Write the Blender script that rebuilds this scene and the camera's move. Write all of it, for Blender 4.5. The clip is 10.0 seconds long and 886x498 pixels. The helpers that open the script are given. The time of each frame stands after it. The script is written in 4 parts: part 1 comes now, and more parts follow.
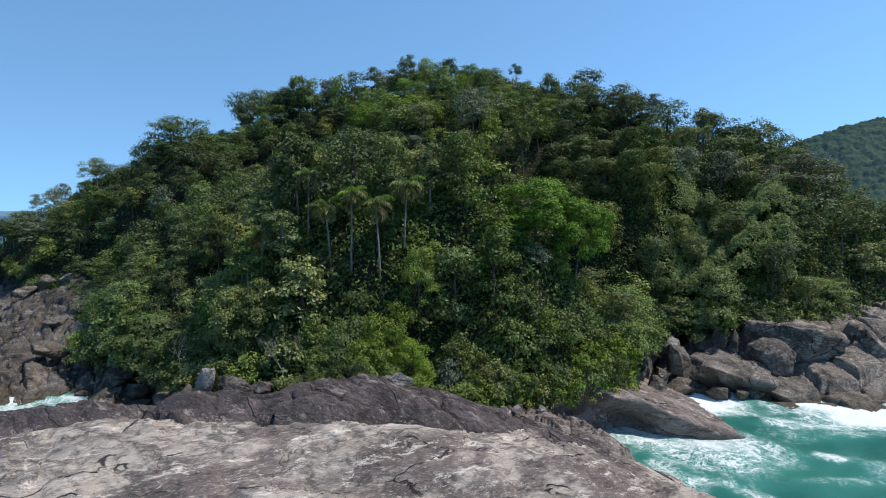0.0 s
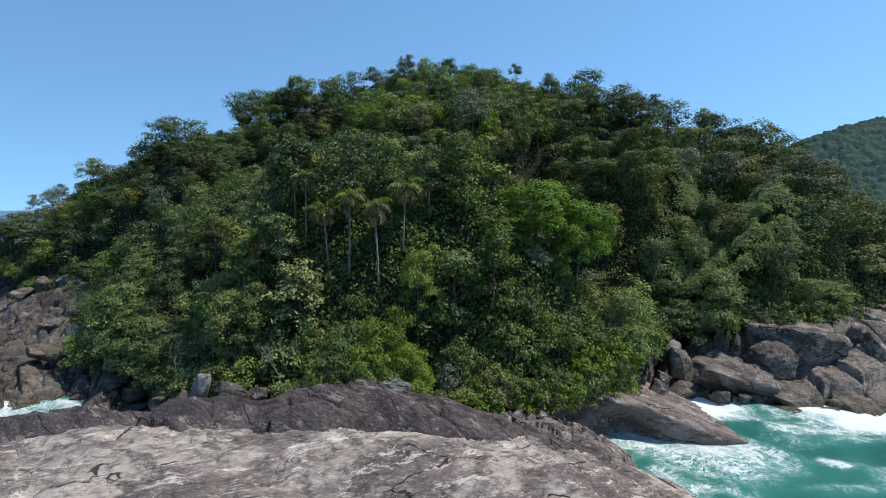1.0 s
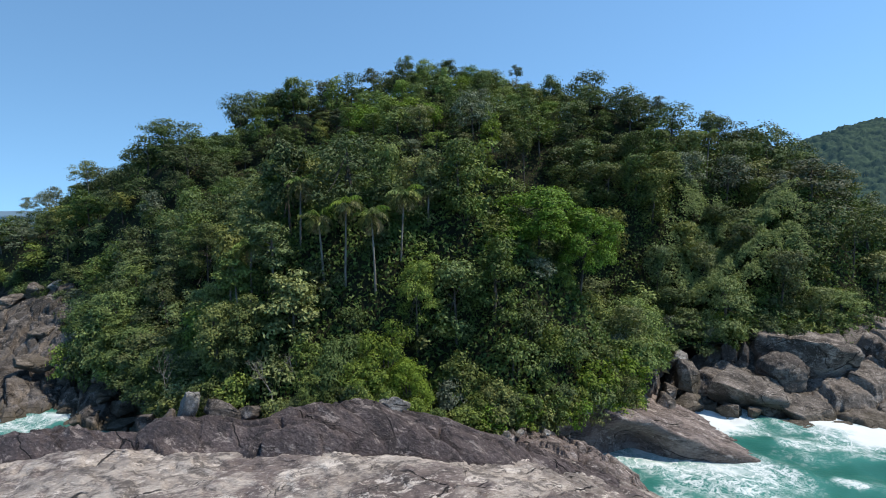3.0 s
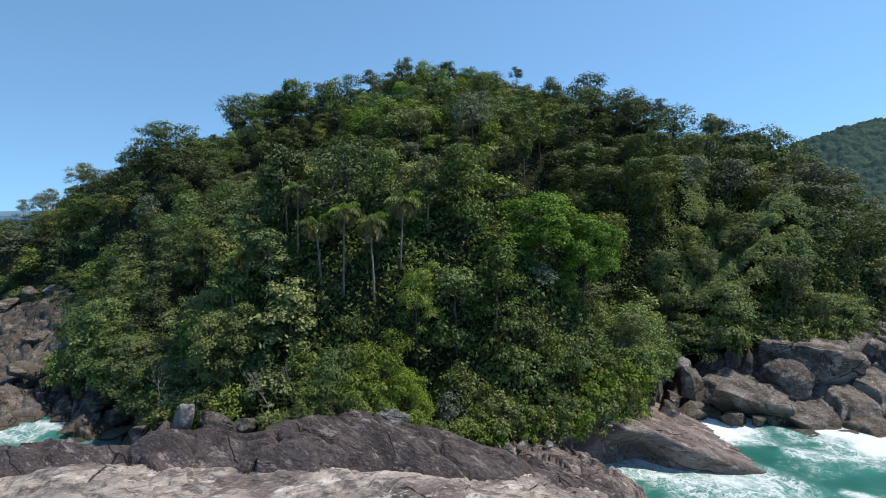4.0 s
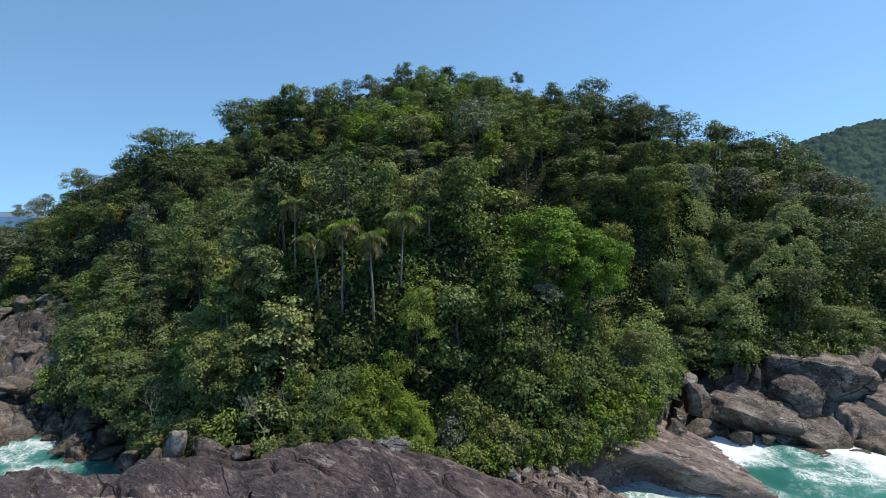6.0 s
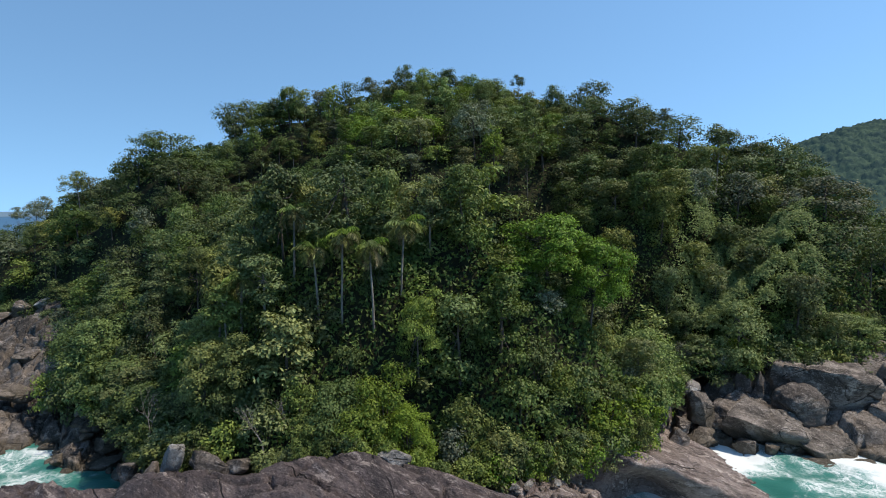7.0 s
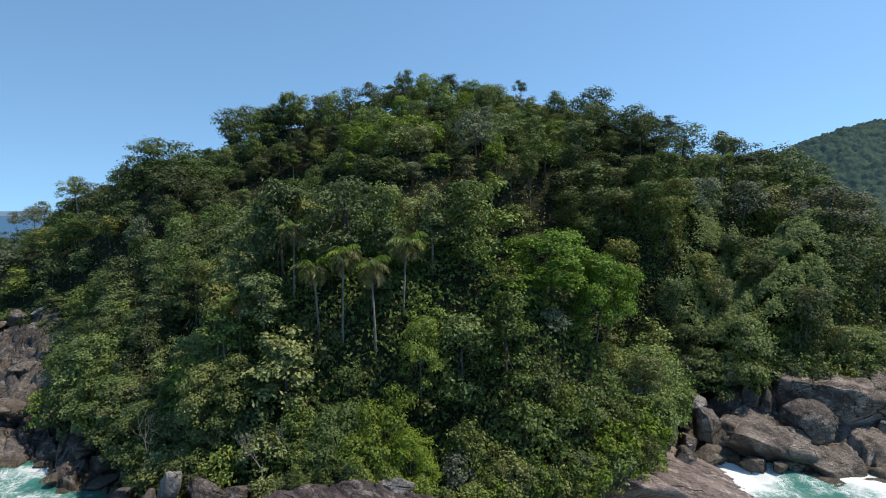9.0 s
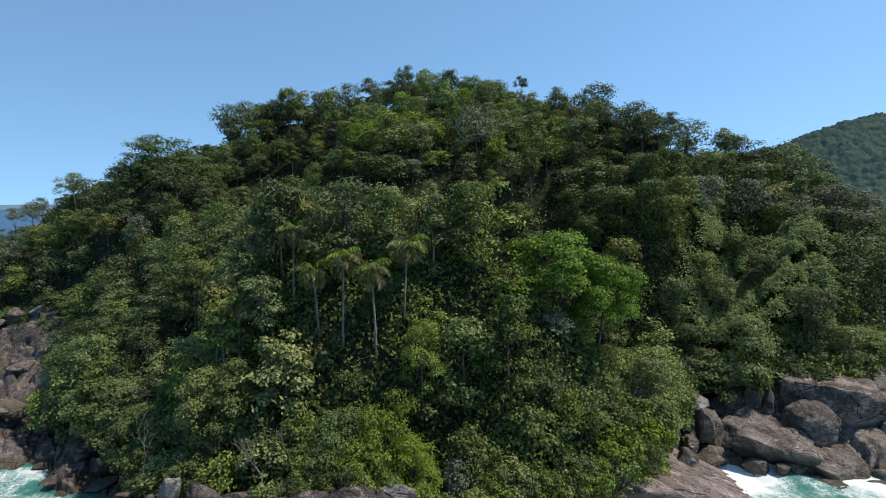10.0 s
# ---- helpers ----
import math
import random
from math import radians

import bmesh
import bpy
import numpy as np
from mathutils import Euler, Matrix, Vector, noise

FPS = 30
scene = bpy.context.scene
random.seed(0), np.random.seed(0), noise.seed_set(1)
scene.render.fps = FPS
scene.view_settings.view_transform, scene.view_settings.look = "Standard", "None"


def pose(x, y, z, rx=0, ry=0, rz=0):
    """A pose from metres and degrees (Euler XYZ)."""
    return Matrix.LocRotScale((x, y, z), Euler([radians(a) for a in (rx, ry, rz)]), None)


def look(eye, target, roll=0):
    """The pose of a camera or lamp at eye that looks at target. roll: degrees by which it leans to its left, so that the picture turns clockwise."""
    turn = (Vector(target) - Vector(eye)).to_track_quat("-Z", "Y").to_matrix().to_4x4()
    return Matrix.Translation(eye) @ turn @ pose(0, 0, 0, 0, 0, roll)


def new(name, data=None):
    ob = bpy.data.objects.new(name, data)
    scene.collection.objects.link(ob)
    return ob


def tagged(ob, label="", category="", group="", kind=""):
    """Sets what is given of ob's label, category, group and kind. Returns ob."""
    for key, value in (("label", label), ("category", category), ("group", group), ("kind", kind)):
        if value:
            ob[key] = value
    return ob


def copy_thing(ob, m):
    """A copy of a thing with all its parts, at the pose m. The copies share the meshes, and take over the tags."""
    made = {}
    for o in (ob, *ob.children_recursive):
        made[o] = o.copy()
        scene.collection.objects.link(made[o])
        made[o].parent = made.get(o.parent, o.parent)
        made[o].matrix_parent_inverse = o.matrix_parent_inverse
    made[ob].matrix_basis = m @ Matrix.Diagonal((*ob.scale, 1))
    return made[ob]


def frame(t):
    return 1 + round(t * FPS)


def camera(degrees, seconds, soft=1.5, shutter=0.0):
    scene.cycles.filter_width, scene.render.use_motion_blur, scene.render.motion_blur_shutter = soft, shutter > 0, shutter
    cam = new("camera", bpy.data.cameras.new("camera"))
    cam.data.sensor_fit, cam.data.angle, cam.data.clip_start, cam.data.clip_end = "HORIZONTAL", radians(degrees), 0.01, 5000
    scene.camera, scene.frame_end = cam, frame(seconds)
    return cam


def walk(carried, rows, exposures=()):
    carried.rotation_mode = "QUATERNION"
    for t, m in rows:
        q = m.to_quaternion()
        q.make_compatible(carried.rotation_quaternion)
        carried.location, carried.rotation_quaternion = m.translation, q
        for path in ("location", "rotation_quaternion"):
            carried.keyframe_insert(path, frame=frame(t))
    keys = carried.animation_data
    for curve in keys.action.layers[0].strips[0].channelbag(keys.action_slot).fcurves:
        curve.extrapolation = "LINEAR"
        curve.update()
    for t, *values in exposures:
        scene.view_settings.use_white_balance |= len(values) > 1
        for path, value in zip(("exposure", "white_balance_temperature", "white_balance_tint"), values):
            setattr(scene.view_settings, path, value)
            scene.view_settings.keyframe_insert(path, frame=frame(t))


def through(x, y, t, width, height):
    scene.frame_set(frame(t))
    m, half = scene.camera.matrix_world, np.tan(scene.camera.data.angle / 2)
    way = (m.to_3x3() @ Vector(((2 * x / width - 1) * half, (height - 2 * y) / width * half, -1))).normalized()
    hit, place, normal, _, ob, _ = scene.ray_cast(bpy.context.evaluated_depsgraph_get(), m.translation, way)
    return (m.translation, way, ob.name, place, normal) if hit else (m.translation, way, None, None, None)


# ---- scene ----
cam = camera(79.0, 10.0, soft=1.0)
PATH = [
    (0, (0.073, -0.058, 26.089), (0.068, 1.937, 25.938), -0.4),
    (0.5, (0.078, 0.295, 26.217), (0.074, 2.29, 26.066), -0.4),
    (1, (0.094, 0.75, 26.438), (0.091, 2.744, 26.285), -0.4),
    (1.5, (0.077, 1.286, 26.621), (0.075, 3.28, 26.469), -0.4),
    (2, (0.065, 1.843, 26.859), (0.065, 3.837, 26.708), -0.4),
    (2.5, (0.051, 2.501, 27.067), (0.051, 4.496, 26.915), -0.4),
    (4, (-0.081, 4.283, 28.031), (-0.077, 6.277, 27.879), -0.4),
    (4.5, (-0.109, 4.779, 28.441), (-0.104, 6.773, 28.29), -0.4),
    (5, (-0.109, 5.287, 28.884), (-0.105, 7.281, 28.732), -0.4),
    (5.5, (-0.226, 5.759, 29.267), (-0.22, 7.753, 29.116), -0.4),
    (7, (-0.432, 6.896, 30.554), (-0.424, 8.89, 30.402), -0.4),
    (7.5, (-0.532, 7.238, 31.04), (-0.523, 9.233, 30.887), -0.4),
    (8, (-0.648, 7.602, 31.452), (-0.638, 9.597, 31.299), -0.4),
    (8.5, (-0.674, 7.937, 31.934), (-0.665, 9.931, 31.779), -0.4),
    (9, (-0.762, 8.236, 32.36), (-0.753, 10.23, 32.205), -0.4),
    (9.5, (-0.838, 8.601, 32.783), (-0.828, 10.594, 32.62), -0.4),
    (10, (-0.911, 8.953, 33.199), (-0.901, 10.945, 33.02), -0.4),
]
walk(cam, [(t, look(eye, target, roll)) for t, eye, target, roll in PATH],
     [(0, 0.0, 6600, 10), (4.5, 0.0, 6850, 11), (10, 0.0, 7100, 13)])

# ---- world, sun ----
SUN_TO = Vector((0.80, -0.05, 1.40)).normalized()
world = bpy.data.worlds.new("sky")
scene.world = world
world.use_nodes = True
wn = world.node_tree
sky = wn.nodes.new("ShaderNodeTexSky")
sky.sky_type, sky.sun_disc = "NISHITA", False
sky.sun_elevation = math.asin(SUN_TO.z)
sky.sun_rotation = math.atan2(SUN_TO.x, SUN_TO.y)
sky.altitude, sky.air_density, sky.dust_density, sky.ozone_density = 20.0, 1.0, 0.0, 3.5
# the lowest, whitest band of the sky is thin on a clear day: look a little higher into it
lift = wn.nodes.new("ShaderNodeVectorMath")
lift.operation = "ADD"
lift.inputs[1].default_value = (0, 0, 0.24)
wn.links.new(wn.nodes.new("ShaderNodeTexCoord").outputs["Generated"], lift.inputs[0])
wn.links.new(lift.outputs[0], sky.inputs[0])
clear = wn.nodes.new("ShaderNodeHueSaturation")
clear.inputs["Saturation"].default_value = 1.0
wn.links.new(sky.outputs[0], clear.inputs["Color"])
cast = wn.nodes.new("ShaderNodeMix")
cast.data_type, cast.blend_type = "RGBA", "MULTIPLY"
cast.inputs[0].default_value, cast.inputs[7].default_value = 1.0, (1.20, 1.54, 1.54, 1)
wn.links.new(clear.outputs[0], cast.inputs[6])
wn.links.new(cast.outputs[2], wn.nodes["Background"].inputs[0])
wn.nodes["Background"].inputs[1].default_value = 0.15
sun = new("sun", bpy.data.lights.new("sun", "SUN"))
sun.data.energy, sun.data.angle, sun.data.color = 5.0, radians(0.53), (1.0, 0.94, 0.84)
sun.matrix_world = look((120, 60, 200), Vector((120, 60, 200)) - SUN_TO)


# ---- numeric noise ----
def hash2(i, j, seed):
    h = (i.astype(np.int64) * 374761393 + j.astype(np.int64) * 668265263 + seed * 974634777) & 0x7FFFFFFF
    h = ((h ^ (h >> 13)) * 1274126177) & 0x7FFFFFFF
    return ((h ^ (h >> 16)) & 0xFFFF) / 65535.0


def vnoise(x, y, seed=0):
    i, j = np.floor(x), np.floor(y)
    u, v = x - i, y - j
    u, v = u * u * u * (u * (u * 6 - 15) + 10), v * v * v * (v * (v * 6 - 15) + 10)
    a, b = hash2(i, j, seed), hash2(i + 1, j, seed)
    c, d = hash2(i, j + 1, seed), hash2(i + 1, j + 1, seed)
    return (a + (b - a) * u + (c - a) * v + (a - b - c + d) * u * v) * 2 - 1


def fbm(x, y, octaves=5, seed=0, gain=0.5):
    total, amp = 0.0, 1.0
    for k in range(octaves):
        total = total + amp * vnoise(x * 2.03 ** k + 17.3 * k, y * 2.03 ** k - 9.1 * k, seed + k)
        amp *= gain
    return total


def cells(x, y, seed=0):
    """Worley cells: nearest distance, second minus nearest, a value per cell, offset to the cell's centre."""
    i0, j0 = np.floor(x), np.floor(y)
    f1, f2 = np.full(x.shape, 9.0), np.full(x.shape, 9.0)
    val, ox, oy = np.zeros(x.shape), np.zeros(x.shape), np.zeros(x.shape)
    for di in (-1, 0, 1):
        for dj in (-1, 0, 1):
            i, j = i0 + di, j0 + dj
            px, py = x - i - hash2(i, j, seed + 1), y - j - hash2(i, j, seed + 2)
            d = np.sqrt(px * px + py * py)
            near = d < f1
            f2 = np.where(near, f1, np.minimum(f2, d))
            val = np.where(near, hash2(i, j, seed + 3), val)
            ox, oy = np.where(near, px, ox), np.where(near, py, oy)
            f1 = np.where(near, d, f1)
    return f1, f2 - f1, val, ox, oy


def smooth(a, b, x):
    t = np.clip((x - a) / (b - a), 0, 1)
    return t * t * (3 - 2 * t)


def soft(x, k=1.0):
    """A rounded ramp: 0 below, x above."""
    return np.where(x > 8 * k, x, k * np.log1p(np.exp(np.minimum(x / k, 30))))


# ---- the lie of the land ----
# mounds of the wooded hill: centre, height, half widths, turn
MOUNDS = [
    (5.5, 57.5, 8.0, 5.0, 4.0, 0.30), (21.0, 66.0, 4.0, 7.0, 6.0, 0.60),
    (25.0, 69.5, 8.0, 8.0, 8.0, 0.90), (-104.0, 127.0, 4.0, 16.0, 7.0, -0.70),
    (-3.9, 174.5, 59.9, 92.6, 29.0, -0.39),
    (-50.6, 141.9, 20.2, 25.4, 16.1, 1.07),
    (41.8, 123.4, 19.2, 10.1, 15.5, 0.77),
    (-93.4, 169.2, 35.6, 41.0, 22.7, -0.37),
    (-19.9, 72.1, 10.3, 46.0, 13.1, -1.02),
    (-44.5, 96.9, 20.5, 15.6, 29.1, 0.76),
    (8.1, 67.0, 26.3, 9.6, 7.0, -0.25),
    (72.0, 96.8, 18.0, 32.1, 7.9, 0.44),
    (-16.2, 83.5, 18.7, 9.5, 28.9, -0.15),
    (36.7, 100.7, 14.9, 12.6, 7.7, 0.28),
    (-1.2, 126.3, 42.9, 44.4, 21.9, -0.44),
    (-90.9, 131.9, 21.3, 43.2, 10.1, -0.33),
    (67.1, 115.0, 23.5, 20.9, 13.6, 0.72),
    (-5.1, 66.6, 17.6, 8.0, 8.0, 0.01),
]


def canopy(x, y):
    """Height of the forest's upper surface."""
    z = np.full(np.shape(x), -4.0)
    for x0, y0, h, sx, sy, th in MOUNDS:
        c, s = math.cos(th), math.sin(th)
        u, v = ((x - x0) * c + (y - y0) * s) / sx, (-(x - x0) * s + (y - y0) * c) / sy
        z = z + h / (1 + (u * u + v * v) ** 2)
    return z


def hill(x, y):
    """Height of the soil under the forest."""
    c = canopy(x, y)
    return c - 1.0 - (7.5 - 2.5 * smooth(85, 112, y)) * smooth(4, 20, c) + 0.5 * fbm(x / 7, y / 7, 3, 5)


EDGE_X = [-170, -130, -105, -92, -78, -62, -46, -38, -30, -25, -12, 0, 6, 12, 17, 22, 28, 31, 34, 42, 50, 60, 75, 110]
EDGE_Y = [175, 146, 126, 119, 112, 93, 77, 68.5, 59.3, 54.2, 52.6, 52.8, 55.2, 58.8, 60.5, 63, 68, 75, 79.5, 80.5, 79.5, 80.5, 84, 95]


def forest_edge(x):
    return np.interp(x, EDGE_X, EDGE_Y)


def clear(x, y):
    """Open ground among the trees: the notch above the east shore, and the pale rocks at the forest's foot."""
    notch = y < 79.5 and x > 0.447 * (y - 7.2) - 2.6
    return notch or (31.5 < x < 38 and y < 83) or (y < 54.0 and -28 < x < -16.5)


def blocks(x, y, size, seed, step=0.5, tilt=0.35, crack=0.5):
    """Fractured rock: each cell at its own height and tilt, with open joints between."""
    wx, wy = x + 0.5 * fbm(x / size, y / size, 3, seed + 40), y + 0.5 * fbm(x / size, y / size, 3, seed + 50)
    f1, gap, val, ox, oy = cells(wx / size, wy / size, seed)
    a = val * 37.0
    return (val - 0.5) * 2 * step + tilt * size * 0.5 * (ox * np.cos(a) + oy * np.sin(a)) - crack * smooth(0.12, 0.0, gap)


def rugged(x, y, octaves=4, seed=0):
    """Sharp-crested relief, 0 to about 1."""
    total, amp = 0.0, 0.5
    for k in range(octaves):
        total = total + amp * (1 - np.abs(vnoise(x * 2.1 ** k + 5.7 * k, y * 2.1 ** k + 3.1 * k, seed + k))) ** 2
        amp *= 0.5
    return total


def sheeting(x, y, size, seed, height):
    """Peeling layers: low steps with ragged edges."""
    h = fbm(x / size[0] + 0.4 * fbm(x / 3, y / 3, 3, seed + 9), y / size[1], 3, seed) * 2.2
    h = h + 0.22 * fbm(x / 1.2, y / 1.2, 2, seed + 5)
    low = np.floor(h)
    return height * (low + smooth(0.0, 0.16, h - low))


def near_slab(x, y):
    """The pale whaleback in front."""
    u = 0.72 * x + 0.69 * y
    crest = 43.8 + 0.8 * soft(x - 3, 1.5) + 2.0 * np.exp(-((x - 1.5) / 5) ** 2) + 0.9 * fbm(x / 9, 0 * x, 2, 3)
    z = 7.75 - 0.15 * np.minimum(soft(crest - y, 0.6), 11) - 0.55 * soft(y - crest, 0.5) - 0.12 * soft(33 - y, 2) - 0.3 * soft(28 - y, 2)
    z = z - 0.37 * soft(u - 33.5, 1.5) - 0.6 * soft(u - 50.5, 0.6) - 0.13 * soft(-30 - x, 2)
    z = z + 0.38 * fbm(x / 9, y / 6, 3, 11) + sheeting(x, y + 0.25 * x, (9, 3.2), 27, 0.2)
    z = z + 0.1 + 0.22 * rugged((x - 0.6 * y) / 4.5, (y + 0.3 * x) / 2.0, 4, 13) + 0.05 * fbm(x / 1.3, y / 1.3, 2, 12)
    wx, wy = x + 0.8 * fbm(x / 4, y / 4, 4, 21), y + 0.4 * fbm(x / 4, y / 4, 4, 22)
    gap = cells((wx - 0.5 * wy) / 11, (wy + 0.25 * wx) / 3.4, 23)[1]
    return z - 0.25 * smooth(0.03, 0.0, gap) * smooth(-0.15, 0.25, fbm(x / 5, y / 5, 2, 24))


def dark_slab(x, y):
    """The darker, higher whaleback behind it: smooth swells split by slanting fissures."""
    u = 0.72 * x + 0.69 * y
    z = 8.1 + 0.33 * (y - 45.5) - 0.5 * soft(y - 48.8, 0.8) - 0.75 * soft(y - 51, 0.8)
    z = z + 1.2 * np.exp(-((x + 9.5) / 6.5) ** 2) - 0.46 * soft(u - 33.5, 1.2) - 0.04 * soft(-27 - x, 2) - 0.35 * smooth(0, 5, x)
    bend = 0.9 * fbm(x / 5, y / 5, 3, 33)
    along, across = (x - 0.75 * y) / 1.25 + bend, (0.75 * x + y) / 1.25 + 0.6 * bend
    z = z + 0.55 * fbm(along / 8, across / 4, 2, 36)
    f1, gap, val, ox, oy = cells(along / 8.0, across / 2.9, 35)
    split = smooth(-0.25, 0.35, fbm(x / 6, y / 4, 2, 37))
    z = z + 0.75 * (0.5 - f1 ** 2) * (0.5 + 0.5 * val) + 0.45 * (val - 0.5) - 0.75 * smooth(0.07, 0.0, gap) * (0.25 + 0.75 * split)
    z = z - 0.2 + 0.85 * split * rugged(across / 1.1, along / 4.5, 4, 31) + 0.22 * rugged(across / 0.6, along / 1.8, 3, 38) + 0.05 * fbm(x / 0.8, y / 0.8, 3, 32)
    z = z - 1.4 * smooth(4, 11, x) * smooth(48.0, 45.5, y) - 1.6 * smooth(14, 18, x)
    z = z - 1.1 * soft(y - 51.2, 0.6) * smooth(-25, -31, x) - 0.45 * smooth(-13, -18, x) - 0.75 * smooth(-22, -28, x)
    return z - 2.6 * smooth(44.9, 42.7, y)


def tip_slab(x, y):
    """The sloping slab that runs into the surf, with a steep undercut front."""
    z = 5.9 - 0.335 * (x - 16) + 0.15 * fbm(x / 4, y / 3, 3, 41)
    front = 58.6 + 0.3 * fbm(x / 3, 0 * x, 2, 42) + 0.9 * smooth(19, 15, x) + 1.0 * np.exp(-((x - 22) / 2.5) ** 2)
    z = z - 0.25 * smooth(0, 1, 0.5 + 0.5 * np.sin((y * 1.9 + x * 0.75))) * smooth(14, 18, x)
    z = z - 14.0 * soft(front - y, 0.05) - 0.5 * soft(y - 75, 0.8) - 2.6 * soft(15.0 - x, 0.4) - 0.15 * soft(x - 33, 0.5)
    return z + 0.75 * rugged((x + 0.2 * y) / 6, (y + 0.35 * x) / 1.4, 5, 43) * smooth(13, 15, x) + 0.04 * fbm(x / 1.3, y / 1.3, 2, 44)


def gully(x, y):
    """Broken dark rock between the slabs."""
    u = 0.72 * x + 0.69 * y
    return 5.3 - 0.58 * soft(u - 45.0, 1.0) - 0.6 * soft(x - 17, 0.6) + blocks(x, y, 1.5, 51, 0.4, 0.6, 0.5) - 1.0 * soft(52 - y, 0.6) - 0.9 * soft(3 - x, 0.5) + 0.1 * fbm(x / 0.6, y / 0.6, 3, 52)


def east_shelf(x, y):
    shore = np.interp(x, [30, 35, 41, 48, 60, 90], [71.4, 70.2, 68.6, 67.6, 67.6, 69.5]) + 0.5 * fbm(x / 6, 0 * x, 2, 61)
    rise = np.interp(x, [28, 33, 38, 44, 50, 60, 80], [0.15, 0.33, 0.42, 0.55, 0.62, 0.75, 0.85])
    z = (y - shore) * rise
    z = np.minimum(z, 8.6 + 0.25 * (y - 79))
    big = blocks(x * 0.9 + 0.3 * y, y, 4.2, 63, 0.9, 0.5, 1.1) * smooth(-3, 1.5, z)
    z = z - 0.7 * smooth(33, 36, x) * smooth(64, 56, x) * smooth(67.5, 71, y) - 2.2 * np.exp(-((x - 45.5) / 4) ** 2 - ((y - 73.5) / 3.5) ** 2)
    return z + big + 0.35 * blocks(x, y, 1.6, 64, 0.4, 0.5, 0.5) + 0.06 * fbm(x / 1.3, y / 1.3, 2, 65) - 1.6 * soft(33 - x, 0.6)


def west_shelf(x, y):
    d1 = (x + 45) * 0.573 + (y - 73) * 0.82 + 4
    d2 = (x + 45) * 0.785 + (y - 73) * 0.62 - 2.0
    z = np.maximum(0.55 * d1 - 1.2 * soft(x + 43, 0.8), np.minimum(0.8 * d2, 3.6))
    z = np.minimum(z, 11 + 0.1 * d1 - 7.0 * smooth(-62, -54, x))
    z = np.maximum(z, np.minimum(0.3 * (y - 73.2 + 2.2 * smooth(-55, -60, x)), 2.2) - 0.8 * soft(x + 50, 0.6) - 0.5 * soft(-72 - x, 1.0))
    big = blocks(x, y + 0.4 * x, 3.6, 73, 1.0, 0.5, 1.0) * smooth(-3, 1.5, z)
    return z + big + 0.7 * blocks(x * 0.7, y + 0.3 * x, 1.5, 74, 0.5, 0.8, 0.7) + 0.06 * fbm(x / 1.3, y / 1.3, 2, 75)


def land(x, y):
    """Highest rock or soil, without the fine relief, to find the shore."""
    u = 0.72 * x + 0.69 * y
    slabs = 8.2 - 0.41 * soft(u - 33.5, 1.5) - 0.9 * soft(y - 51, 0.8) - 0.15 * soft(-30 - x, 2) - 0.3 * soft(28 - y, 2)
    tip = 5.9 - 0.335 * (x - 16) - 4 * soft(58.8 - y, 0.2) - 0.5 * soft(y - 69, 0.8) - 1.3 * soft(13.5 - x, 0.5)
    east = (y - np.interp(x, [30, 35, 41, 48, 60, 90], [71.4, 70.2, 68.6, 67.6, 67.6, 69.5])) * np.interp(x, [28, 33, 38, 44, 50, 80], [0.15, 0.33, 0.48, 0.85, 1.0, 0.85]) - 1.6 * soft(33 - x, 0.6)
    d1, d2 = (x + 45) * 0.573 + (y - 73) * 0.82 + 4, (x + 45) * 0.785 + (y - 73) * 0.62 - 2.0
    gul = 5.3 - 0.58 * soft(u - 43.5, 1.0) - 0.9 * soft(3 - x, 0.5)
    apron = np.minimum(0.3 * (y - 73.2 + 2.2 * smooth(-55, -60, x)), 2.2) - 0.8 * soft(x + 50, 0.6) - 0.5 * soft(-72 - x, 1.0)
    return np.max([slabs, tip, apron, east, 0.55 * d1 - 1.2 * soft(x + 43, 0.8), 0.75 * d2 - 3.0 * soft(x + 30, 0.8), gul], axis=0)


